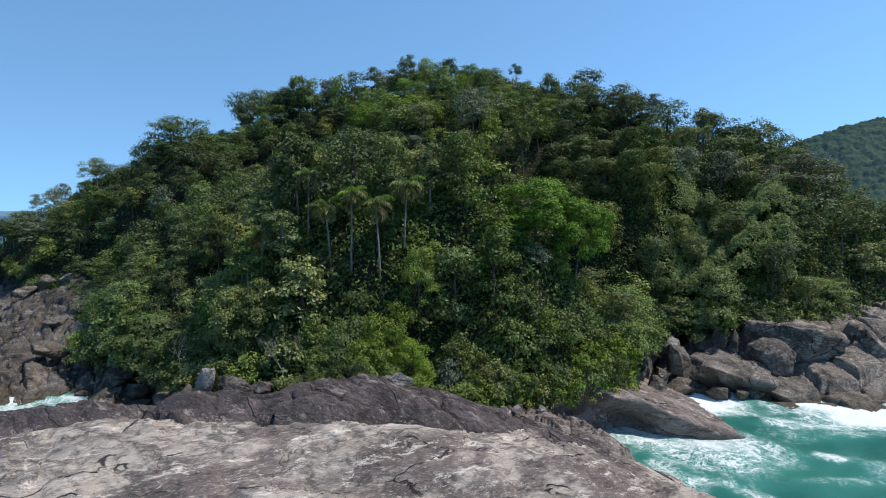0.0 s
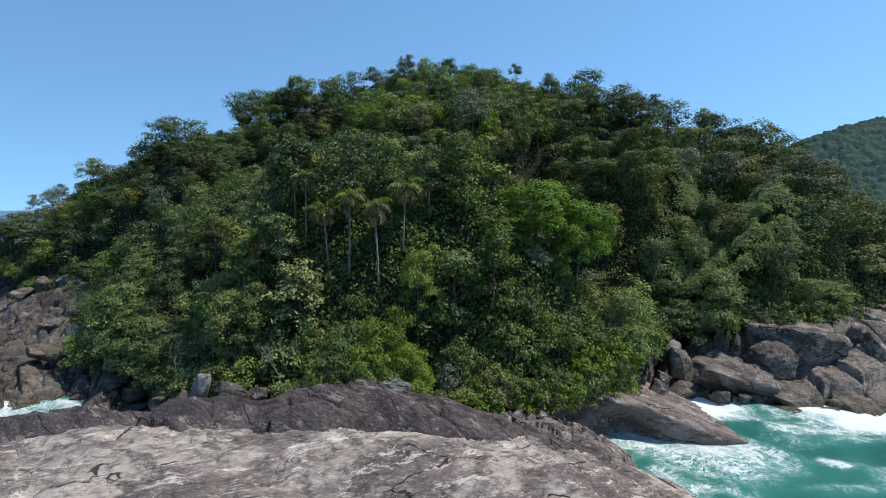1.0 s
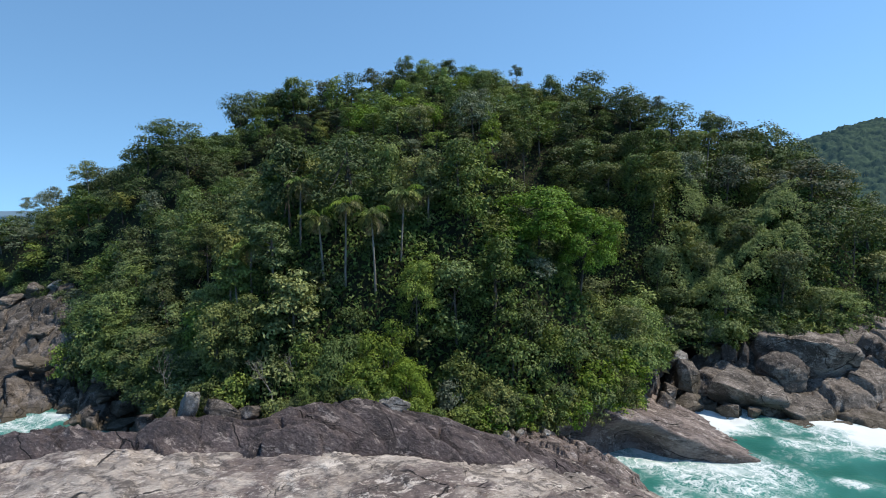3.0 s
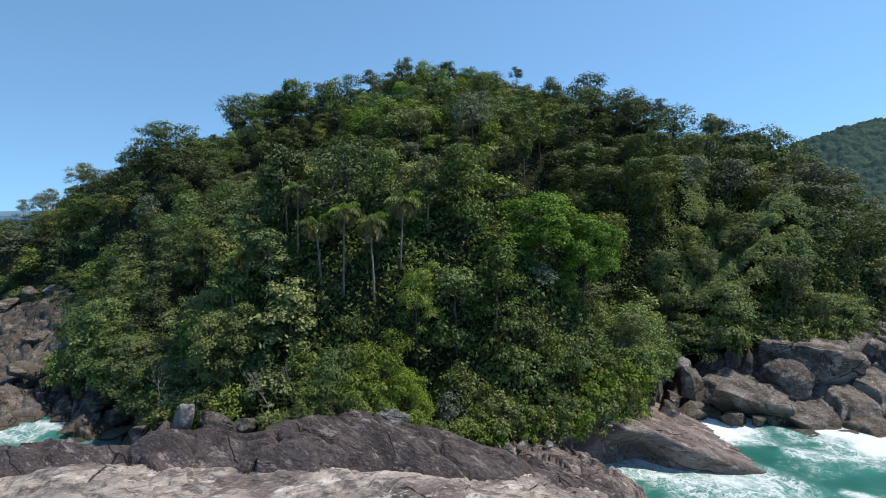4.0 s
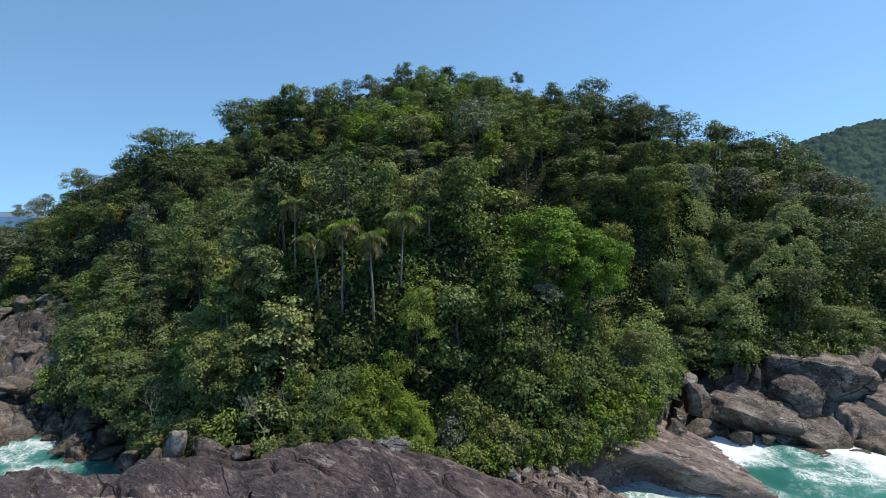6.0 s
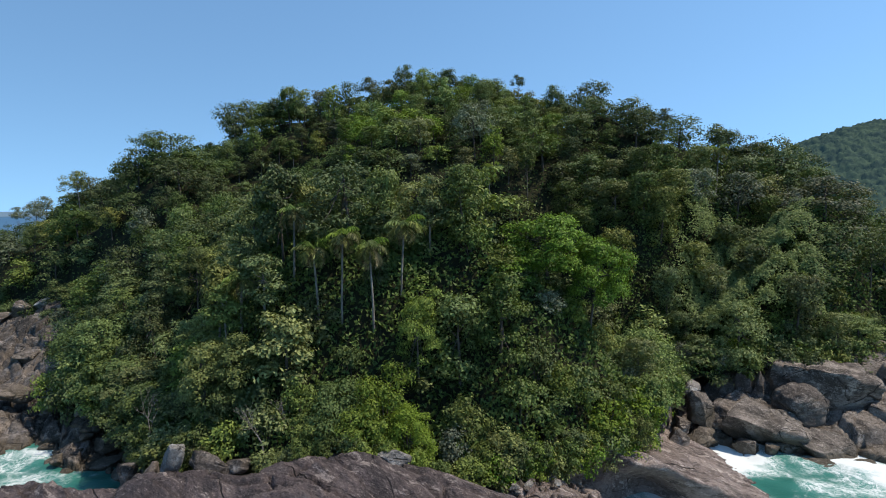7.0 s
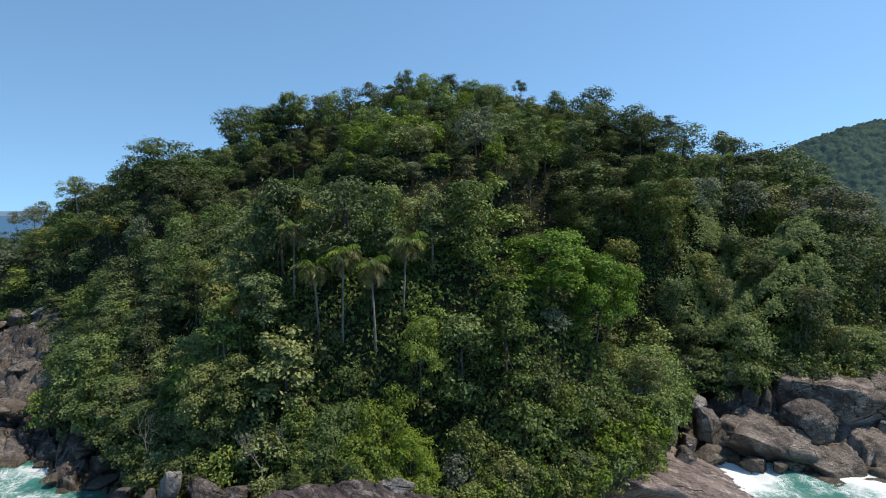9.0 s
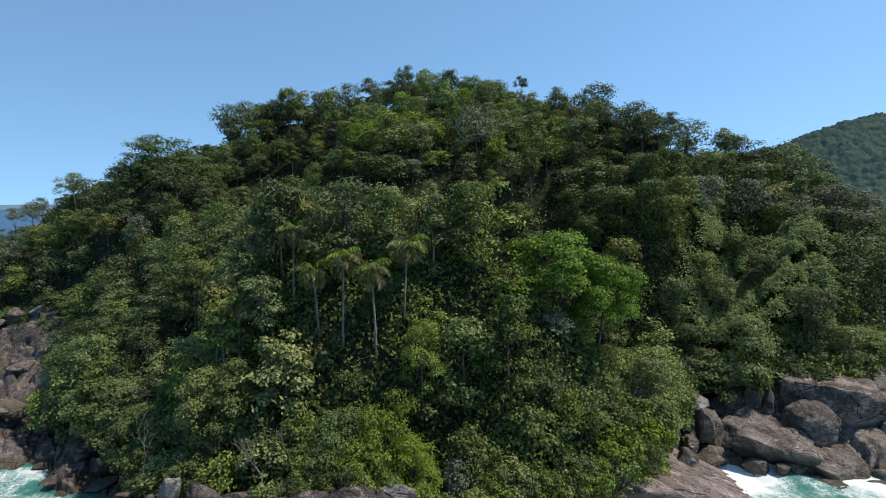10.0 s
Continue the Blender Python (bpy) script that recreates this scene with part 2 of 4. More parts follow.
# ---- materials ----
class Nodes:
    """A material and short ways to wire it."""

    def __init__(self, name):
        self.mat = bpy.data.materials.new(name)
        self.mat.use_nodes = True
        self.t = self.mat.node_tree
        self.bsdf = self.t.nodes["Principled BSDF"]
        self.out = self.t.nodes["Material Output"]
        self.pos = self.t.nodes.new("ShaderNodeTexCoord").outputs["Object"]

    def link(self, a, b):
        self.t.links.new(a, b)

    def put(self, socket, value):
        if isinstance(value, bpy.types.NodeSocket):
            self.link(value, socket)
        elif isinstance(value, tuple) and len(value) == 3 and socket.type == "RGBA":
            socket.default_value = (*value, 1)
        else:
            socket.default_value = value

    def noise(self, scale, detail=6, rough=0.55, at=None, warp=0.0):
        n = self.t.nodes.new("ShaderNodeTexNoise")
        n.inputs["Scale"].default_value, n.inputs["Detail"].default_value = scale, detail
        n.inputs["Roughness"].default_value, n.inputs["Distortion"].default_value = rough, warp
        self.link(at or self.pos, n.inputs["Vector"])
        return n.outputs[0]

    def voronoi(self, scale, feature="DISTANCE_TO_EDGE", at=None):
        n = self.t.nodes.new("ShaderNodeTexVoronoi")
        n.feature = feature
        n.inputs["Scale"].default_value = scale
        self.link(at or self.pos, n.inputs["Vector"])
        return n.outputs[0]

    def stretch(self, scale, turn=(0, 0, 0), at=None):
        n = self.t.nodes.new("ShaderNodeMapping")
        n.inputs["Scale"].default_value, n.inputs["Rotation"].default_value = scale, [radians(a) for a in turn]
        self.link(at or self.pos, n.inputs["Vector"])
        return n.outputs[0]

    def drawn(self, length, turn, at):
        """Coordinates drawn out by a factor along a direction in the plan."""
        n = self.t.nodes.new("ShaderNodeMapping")
        n.vector_type = "TEXTURE"
        n.inputs["Scale"].default_value, n.inputs["Rotation"].default_value = (length, 1, 1), (0, 0, radians(turn))
        self.link(at, n.inputs["Vector"])
        return n.outputs[0]

    def warped(self, scale, amount):
        """Coordinates shaken by noise, for cracks that wander."""
        n = self.t.nodes.new("ShaderNodeTexNoise")
        n.inputs["Scale"].default_value, n.inputs["Detail"].default_value = scale, 4
        self.link(self.pos, n.inputs["Vector"])
        m = self.t.nodes.new("ShaderNodeVectorMath")
        m.operation = "MULTIPLY_ADD"
        self.link(n.outputs["Color"], m.inputs[0])
        m.inputs[1].default_value = (amount,) * 3
        self.link(self.pos, m.inputs[2])
        return m.outputs[0]

    def ramp(self, value, a, b, lo=0.0, hi=1.0):
        n = self.t.nodes.new("ShaderNodeMapRange")
        n.interpolation_type = "SMOOTHSTEP"
        self.put(n.inputs[0], value)
        for k, v in enumerate((a, b, lo, hi)):
            self.put(n.inputs[k + 1], v)
        return n.outputs[0]

    def mix(self, fac, a, b, blend="MIX"):
        n = self.t.nodes.new("ShaderNodeMix")
        n.data_type, n.blend_type = "RGBA", blend
        self.put(n.inputs[0], fac)
        self.put(n.inputs[6], a)
        self.put(n.inputs[7], b)
        return n.outputs[2]

    def math(self, op, a, b=0.0):
        n = self.t.nodes.new("ShaderNodeMath")
        n.operation = op
        self.put(n.inputs[0], a)
        self.put(n.inputs[1], b)
        return n.outputs[0]

    def attribute(self, name):
        n = self.t.nodes.new("ShaderNodeAttribute")
        n.attribute_name = name
        return n.outputs["Fac"]

    def bump(self, height, strength=0.5, distance=0.1):
        n = self.t.nodes.new("ShaderNodeBump")
        n.inputs["Strength"].default_value, n.inputs["Distance"].default_value = strength, distance
        self.link(height, n.inputs["Height"])
        self.link(n.outputs[0], self.bsdf.inputs["Normal"])

    def done(self, colour, rough=0.8, specular=0.3):
        self.put(self.bsdf.inputs["Base Color"], colour)
        self.put(self.bsdf.inputs["Roughness"], rough)
        self.bsdf.inputs["Specular IOR Level"].default_value = specular
        return self.mat


def granite(name, dark, mid, pale, crack_scale=0.22, balance=0.5, wet=False, white=0.45, stain=0.5):
    m = Nodes(name)
    big = m.noise(0.16, 5, 0.6, warp=0.6)
    streak = m.noise(0.6, 7, 0.7, m.stretch((0.7, 1.0, 1.0), (0, 0, 25)), 0.3)
    fine = m.noise(7.0, 6, 0.75)
    patch = m.math("ADD", m.math("MULTIPLY", big, 0.55), m.math("MULTIPLY", streak, 0.45))
    c = m.mix(m.ramp(patch, balance - 0.07, balance + 0.07), dark, mid)
    c = m.mix(m.ramp(m.noise(0.5, 8, 0.78, m.stretch((0.6, 1, 1), (0, 0, 35)), 0.25), 0.53, 0.61), c, pale)
    c = m.mix(m.ramp(m.noise(1.5, 7, 0.75, m.stretch((0.45, 1, 1), (0, 0, -30)), 0.2), 0.55, 0.63, 0, 0.75), c, dark)
    c = m.mix(m.ramp(m.noise(3.4, 6, 0.75), 0.57, 0.66, 0, 0.7), c, pale)
    c = m.mix(m.ramp(m.noise(0.2, 5, 0.65, m.stretch((0.7, 1, 1), (0, 0, 20)), 0.4), 0.53, 0.59, 0, stain), c, dark)
    c = m.mix(m.ramp(m.noise(0.11, 6, 0.72, warp=0.5), 0.51, 0.58, 0, white), c, pale)
    grain = m.noise(3.0, 6, 0.7, m.stretch((0.7, 1.1, 1.0), (0, 0, 32)), 0.9)
    c = m.mix(m.ramp(grain, 0.55, 0.66, 0.0, 0.45), c, dark)
    c = m.mix(m.ramp(grain, 0.46, 0.36, 0.0, 0.5), c, pale)
    c = m.mix(m.ramp(fine, 0.46, 0.62, 0.0, 0.4), c, dark)
    crack = m.voronoi(crack_scale, at=m.stretch((0.3, 1.0, 0.6), (0, 0, 22), m.warped(0.25, 1.0)))
    here = m.ramp(m.noise(crack_scale * 0.8, 3, 0.5), 0.50, 0.58)
    line = m.math("MULTIPLY", m.ramp(crack, 0.016, 0.003), here)
    c = m.mix(m.math("MULTIPLY", line, 0.9), c, tuple(v * 0.4 for v in dark))
    if wet:
        z = m.t.nodes.new("ShaderNodeSeparateXYZ")
        m.link(m.pos, z.inputs[0])
        low = m.ramp(m.math("ADD", z.outputs[2], m.math("MULTIPLY", m.noise(0.4), 1.2)), 2.0, 0.8)
        c = m.mix(m.math("MULTIPLY", low, 0.7), c, (0.085, 0.070, 0.047))
    rough = m.ramp(fine, 0.3, 0.7, 0.72, 0.95)
    h = m.math("ADD", m.math("MULTIPLY", m.noise(3.2, 8, 0.65), 1.0), m.math("MULTIPLY", line, -0.8))
    h = m.math("ADD", h, m.math("MULTIPLY", m.noise(1.1, 8, 0.7), 1.5))
    h = m.math("SUBTRACT", h, m.math("MULTIPLY", grain, 0.9))
    m.bump(h, 1.0, 0.25)
    return m.done(c, rough, 0.25)


def slab_granite(name, dark, mid, pale, white, share=0.5, stained=0.7, flow=22, tint=(0.16, 0.12, 0.12), rough=0.3):
    """Bare sheet granite: bleached and stained patches with ragged edges, drawn out along the slope."""
    m = Nodes(name)
    drift = m.warped(0.35, 1.0)
    c = m.mix(m.ramp(m.noise(0.2, 10, 0.68, m.drawn(2.0, flow, drift), 0.4), share - 0.07, share + 0.07), mid, pale)
    c = m.mix(m.ramp(m.noise(0.12, 9, 0.72, m.drawn(1.6, flow + 15, drift), 0.3), 0.5, 0.57, 0, 0.85), c, tint)
    c = m.mix(m.ramp(m.noise(0.42, 10, 0.74, m.drawn(2.2, flow - 30, drift), 0.3), 0.51, 0.58, 0, stained), c, dark)
    c = m.mix(m.ramp(m.noise(1.5, 9, 0.74, m.drawn(5.0, flow + 8, drift), 0.2), 0.52, 0.62, 0, 0.7), c, dark)
    c = m.mix(m.ramp(m.noise(0.9, 10, 0.78, m.drawn(3.0, flow + 4, drift), 0.25), 0.555, 0.61, 0, 0.85), c, white)
    fine = m.noise(5.0, 9, 0.78, m.drawn(2.4, flow, m.pos))
    c = m.mix(m.ramp(fine, 0.52, 0.64, 0.0, 0.5), c, dark)
    c = m.mix(m.ramp(fine, 0.46, 0.36, 0.0, 0.5), c, white)
    crack = m.voronoi(0.17, at=m.drawn(3.0, flow - 5, m.warped(0.3, 1.6)))
    line = m.math("MULTIPLY", m.ramp(crack, 0.010, 0.003), m.ramp(m.noise(0.16, 4, 0.5), 0.47, 0.53))
    short = m.voronoi(0.5, at=m.drawn(2.2, flow + 50, m.warped(0.5, 1.0)))
    line = m.math("MAXIMUM", line, m.math("MULTIPLY", m.ramp(short, 0.013, 0.003, 0, 0.7), m.ramp(m.noise(0.3, 4, 0.5), 0.58, 0.63)))
    c = m.mix(m.math("MULTIPLY", line, 0.92), c, tuple(v * 0.25 for v in dark))
    h = m.math("ADD", m.noise(1.8, 10, 0.72, m.drawn(3.2, flow, drift)), m.math("MULTIPLY", line, -0.6))
    h = m.math("ADD", h, m.math("MULTIPLY", m.noise(0.7, 8, 0.68, m.drawn(2.4, flow - 25, drift)), 1.8))
    m.bump(h, 1.0, rough)
    return m.done(c, m.ramp(fine, 0.3, 0.7, 0.55, 0.9), 0.3)


def leaf_material(name, base, lit, shade=0.55, through=0.22, vary=1.0):
    """Leaves: each its own tone, each tree its own cast, some light let through."""
    m = Nodes(name)
    base, lit = tuple(v * k for v, k in zip(base, (0.88, 0.90, 0.85))), tuple(v * k for v, k in zip(lit, (1.04, 1.06, 1.0)))
    isle = m.t.nodes.new("ShaderNodeNewGeometry").outputs["Random Per Island"]
    own = m.t.nodes.new("ShaderNodeObjectInfo").outputs["Random"]
    c = m.mix(m.ramp(isle, 0.0, 1.0), tuple(v * shade for v in base), tuple(v * 1.08 for v in lit))
    c = m.mix(m.ramp(own, 0.0, 1.0, 0.0, 0.6), c, base)
    hsv = m.t.nodes.new("ShaderNodeHueSaturation")
    m.put(hsv.inputs["Hue"], m.ramp(m.math("FRACT", m.math("MULTIPLY", own, 7.3)), 0, 1, 0.497, 0.497 + 0.016 * vary))
    m.put(hsv.inputs["Saturation"], m.ramp(m.math("FRACT", m.math("MULTIPLY", own, 13.7)), 0, 1, 0.97 - 0.16 * vary, 0.97 + 0.08 * vary))
    m.put(hsv.inputs["Value"], m.ramp(m.math("FRACT", m.math("MULTIPLY", own, 3.9)), 0, 1, 1.0 - 0.3 * vary, 1.0 + 0.25 * vary))
    m.link(c, hsv.inputs["Color"])
    c = hsv.outputs[0]
    m.done(c, 0.55, 0.14)
    t = m.t.nodes.new("ShaderNodeBsdfTranslucent")
    warm = m.mix(1.0, c, (1.0, 1.05, 0.55), "MULTIPLY")
    m.link(warm, t.inputs[0])
    mixer = m.t.nodes.new("ShaderNodeMixShader")
    mixer.inputs[0].default_value = through
    m.link(m.bsdf.outputs[0], mixer.inputs[1])
    m.link(t.outputs[0], mixer.inputs[2])
    m.link(mixer.outputs[0], m.out.inputs[0])
    return m.mat


def bark_material(name, a, b):
    m = Nodes(name)
    n = m.noise(2.2, 6, 0.65, m.stretch((2, 2, 0.5)))
    m.bump(m.noise(9, 4, 0.6, m.stretch((1, 1, 0.25))), 0.5, 0.03)
    return m.done(m.mix(m.ramp(n, 0.38, 0.62), a, b), 0.9, 0.15)


MAT_NEAR = slab_granite("pale_granite", (0.072, 0.060, 0.055), (0.225, 0.190, 0.166), (0.44, 0.375, 0.32), (0.70, 0.615, 0.54), 0.48, 0.8, 16, (0.130, 0.097, 0.091))
MAT_TIP = slab_granite("brown_granite", (0.055, 0.044, 0.039), (0.19, 0.148, 0.130), (0.29, 0.235, 0.21), (0.50, 0.43, 0.39), 0.5, 0.6, -20, (0.15, 0.112, 0.104), 0.45)
MAT_DARK = slab_granite("dark_granite", (0.027, 0.022, 0.023), (0.092, 0.070, 0.069), (0.125, 0.097, 0.094), (0.34, 0.285, 0.26), 0.5, 0.7, -38, (0.062, 0.049, 0.050), 0.5)
MAT_SHELF = granite("shore_granite", (0.076, 0.064, 0.054), (0.22, 0.183, 0.154), (0.43, 0.37, 0.32), 0.4, 0.49, wet=True)
MAT_WEST = granite("dark_shore_granite", (0.042, 0.036, 0.031), (0.108, 0.090, 0.076), (0.28, 0.24, 0.21), 0.4, 0.5, wet=True, white=0.4)
MAT_BOULDER = granite("boulder_granite", (0.066, 0.054, 0.045), (0.215, 0.178, 0.150), (0.42, 0.36, 0.31), 0.4, 0.5)
MAT_ROUND = granite("dark_boulder_granite", (0.060, 0.050, 0.044), (0.155, 0.130, 0.113), (0.31, 0.27, 0.235), 0.4, 0.5, white=0.2)
MAT_PALE = granite("bleached_granite", (0.13, 0.12, 0.11), (0.30, 0.283, 0.262), (0.56, 0.53, 0.49), 0.6, 0.48)
LEAVES = {
    "deep": leaf_material("deep_green_leaves", (0.087, 0.124, 0.041), (0.146, 0.187, 0.057)),
    "mid": leaf_material("green_leaves", (0.136, 0.180, 0.048), (0.215, 0.256, 0.071)),
    "olive": leaf_material("olive_leaves", (0.153, 0.175, 0.057), (0.251, 0.259, 0.087)),
    "bright": leaf_material("bright_green_leaves", (0.105, 0.190, 0.021), (0.160, 0.28, 0.031), 0.55, 0.3, 0.1),
    "creeper": leaf_material("creeper_leaves", (0.175, 0.235, 0.075), (0.25, 0.31, 0.10), 0.75, 0.4, 0.4),
    "lime": leaf_material("yellow_green_leaves", (0.165, 0.235, 0.036), (0.235, 0.31, 0.050), 0.65, 0.34, 0.4),
    "fresh": leaf_material("fresh_green_leaves", (0.140, 0.205, 0.040), (0.205, 0.28, 0.055)),
    "grey": leaf_material("grey_green_leaves", (0.130, 0.152, 0.101), (0.205, 0.232, 0.157)),
    "brown": leaf_material("brownish_leaves", (0.095, 0.105, 0.068), (0.140, 0.140, 0.097)),
}
MAT_BARK = bark_material("grey_bark", (0.055, 0.048, 0.04), (0.12, 0.105, 0.09))
MAT_PALE_BARK = bark_material("pale_bark", (0.13, 0.115, 0.10), (0.24, 0.22, 0.19))
MAT_STALK = bark_material("dry_stalks", (0.25, 0.20, 0.10), (0.38, 0.32, 0.18))


# ---- mesh helpers ----
def mesh_from(name, verts, faces, mat, flat=False):
    """A mesh from arrays of corners and of faces with as many corners each."""
    me = bpy.data.meshes.new(name)
    verts, faces = np.asarray(verts, np.float32), np.asarray(faces, np.int32)
    n, k = faces.shape
    me.vertices.add(len(verts))
    me.vertices.foreach_set("co", verts.ravel())
    me.loops.add(n * k)
    me.loops.foreach_set("vertex_index", faces.ravel())
    me.polygons.add(n)
    me.polygons.foreach_set("loop_start", np.arange(n, dtype=np.int32) * k)
    me.polygons.foreach_set("loop_total", np.full(n, k, np.int32))
    me.polygons.foreach_set("use_smooth", np.full(n, not flat, bool))
    me.update(calc_edges=True)
    me.materials.append(mat)
    return me


def sheet(name, xs, ys, height, mat, keep=None):
    """A relief over a grid; keep says where it has faces."""
    x, y = np.meshgrid(xs, ys)
    z = height(x, y)
    idx = np.arange(x.size).reshape(x.shape)
    faces = np.stack([idx[:-1, :-1], idx[:-1, 1:], idx[1:, 1:], idx[1:, :-1]], -1)
    verts = np.stack([x, y, z], -1).reshape(-1, 3)
    faces = faces.reshape(-1, 4)
    if keep is not None:
        k = keep(x, y, z)
        c = (k[:-1, :-1] & k[:-1, 1:] & k[1:, 1:] & k[1:, :-1]).ravel()
        faces = faces[c]
        used = np.unique(faces)
        back = np.zeros(len(verts), np.int32)
        back[used] = np.arange(len(used))
        verts, faces = verts[used], back[faces]
    return new(name, mesh_from(name, verts, faces, mat))


def part(name, mesh, parent, label=""):
    ob = new(name, mesh)
    ob.parent = parent
    return tagged(ob, label)


def tube(points, radii, sides=6):
    """Corners and faces of a tapered tube along points."""
    pts = np.asarray(points, float)
    verts, faces = [], []
    for k, p in enumerate(pts):
        d = pts[min(k + 1, len(pts) - 1)] - pts[max(k - 1, 0)]
        d = d / (np.linalg.norm(d) + 1e-9)
        a = np.cross(d, (0.3, 0.9, 0.1) if abs(d[2]) > 0.8 else (0, 0, 1))
        a /= np.linalg.norm(a)
        b = np.cross(d, a)
        for s in range(sides):
            w = 2 * math.pi * s / sides
            verts.append(p + radii[k] * (a * math.cos(w) + b * math.sin(w)))
    for k in range(len(pts) - 1):
        for s in range(sides):
            i, j = k * sides + s, k * sides + (s + 1) % sides
            faces.append((i, j, j + sides, i + sides))
    return verts, faces


def join(pieces):
    verts, faces, n = [], [], 0
    for v, f in pieces:
        verts.append(np.asarray(v, float))
        faces.append(np.asarray(f, int) + n)
        n += len(v)
    return np.concatenate(verts), np.concatenate(faces)


def unit(v):
    return v / (np.linalg.norm(v, axis=-1, keepdims=True) + 1e-9)


def leaf_blades(pos, out, length, width, rng, up=0.45, spread=0.34, droop=0.35, corners=4):
    """Leaf blades at pos that face outwards and up, hanging a little: folded with four corners, or plain with three."""
    n = len(pos)
    nor = unit(out + np.array((0, 0, up)) + rng.normal(0, spread, (n, 3)))
    ax = rng.normal(0, 0.8, (n, 3)) + 0.4 * out - np.array((0, 0, droop))
    ax = unit(ax - nor * np.sum(ax * nor, -1, keepdims=True))
    side = np.cross(nor, ax)
    L = (length * rng.uniform(0.6, 1.35, n))[:, None]
    W = (width * rng.uniform(0.7, 1.25, n))[:, None]
    base = pos - ax * L * 0.5
    tip = pos + ax * L * 0.5 - nor * L * 0.10
    left, right = pos + side * W * 0.5 + nor * W * 0.12, pos - side * W * 0.5 + nor * W * 0.12
    if corners == 3:
        left, right = left - ax * L * 0.3, right - ax * L * 0.3
        return np.stack([right, tip, left], 1).reshape(-1, 3), np.arange(n * 3).reshape(-1, 3)
    return np.stack([base, right, tip, left], 1).reshape(-1, 3), np.arange(n * 4).reshape(-1, 4)


def clump_leaves(clumps, count, length, width, rng, low=-0.35, bumps=0.2, tuft=6, reach=0.8, **kw):
    """Leaves in tufts at the ends of twigs, over a heap of rounded lobes (centre, radius, flatness); none buried inside."""
    c = np.array([k[0] for k in clumps], float)
    r = np.array([k[1] for k in clumps], float)
    f = np.array([k[2] for k in clumps], float)
    many = int(count / tuft * 2.4)
    pick = rng.choice(len(c), many, p=r ** 2 / np.sum(r ** 2))
    d = unit(rng.normal(0, 1, (many, 3)))
    d[:, 2] = np.where(d[:, 2] < low, -d[:, 2], d[:, 2])
    w, ph = rng.normal(0, 4.2, (3, len(c), 3)), rng.uniform(0, 6.28, (3, len(c)))
    knob = sum(np.sin(np.sum(d * w[k][pick], -1) + ph[k][pick]) for k in range(3)) / 1.8
    rad = r[pick] * (1 + bumps * knob - 0.3 * rng.uniform(0, 1, many) ** 2)
    stray = rng.uniform(0, 1, many) < 0.12
    rad = np.where(stray, rad * rng.uniform(1.0, 1.35, many), rad)
    off = d * rad[:, None]
    off[:, 2] *= f[pick]
    pos = c[pick] + off
    buried = np.zeros(many, bool)
    for k in range(len(c)):
        q = (pos - c[k]) / (1, 1, f[k])
        buried |= (pick != k) & (np.sum(q * q, -1) < (0.8 * r[k]) ** 2)
    keep = np.repeat(np.nonzero(~buried)[0], tuft)[:count]
    fan = rng.normal(0, 1, (len(keep), 3))
    out = unit(d[keep] + 0.36 * fan)
    return leaf_blades(pos[keep] + fan * (length * reach) * (1, 1, 0.6), out, length, width, rng, **kw)


def dome_clumps(radius, tall, top, rng, count=22, size=(0.26, 0.42), flat=0.75, under=0.25):
    """Clumps over an uneven dome whose summit is at top; some hang below its rim."""
    out = []
    squash, aim = rng.uniform(0.75, 1.2), rng.uniform(0, 6.28)
    for k in range(count):
        h = 1 - (k + 0.5) / count * (1 + under)
        a = k * 2.39996 + rng.uniform(-0.7, 0.7)
        s = math.sqrt(max(0.0, 1 - h * h))
        w = rng.uniform(0.5, 1.0) * (1 + (squash - 1) * math.cos(2 * (a - aim)))
        out.append(((radius * s * w * math.cos(a), radius * s * w * math.sin(a), top - tall * (1 - h * (0.6 + 0.4 * w)) - rng.uniform(-0.08, 0.26) * tall), radius * rng.uniform(*size), flat))
    return out


def limbs(height, clumps, rng, thick, count=8, fork=0.45, lean=0.0):
    """A trunk with limbs to some of the clumps."""
    lx, ly = rng.uniform(-1, 1, 2) * lean
    mid = np.array((lx * 0.4, ly * 0.4, height * fork))
    top = np.array((lx, ly, height * 0.78))
    pieces = [tube([(0, 0, -1.2), (lx * 0.1, ly * 0.1, height * 0.2), mid, (mid + top) / 2 + rng.uniform(-0.2, 0.2, 3), top],
                   [thick * 1.25, thick, thick * 0.8, thick * 0.55, thick * 0.25], 7)]
    for k in rng.permutation(len(clumps))[:count]:
        c = np.array(clumps[k][0])
        a = mid + (top - mid) * rng.uniform(0, 0.8)
        m = a + (c - a) * 0.5 + np.array((0, 0, -0.12 * np.linalg.norm(c - a))) + rng.uniform(-0.2, 0.2, 3)
        pieces.append(tube([a, m, c], [thick * 0.42, thick * 0.28, thick * 0.08], 5))
    return join(pieces)


# ---- kinds of plants, each built once at the origin ----
def plant(name, trunk, crown, mat, label, category, bark=None):
    root = tagged(new(name), label, category, "shrubs of the forest edge" if category == "shrub" else "trees of the hill forest")
    if trunk is not None:
        part("trunk", mesh_from("trunk", *trunk, bark or MAT_BARK), root)
    part("crown", mesh_from("crown", *crown, mat, flat=True), root)
    return root


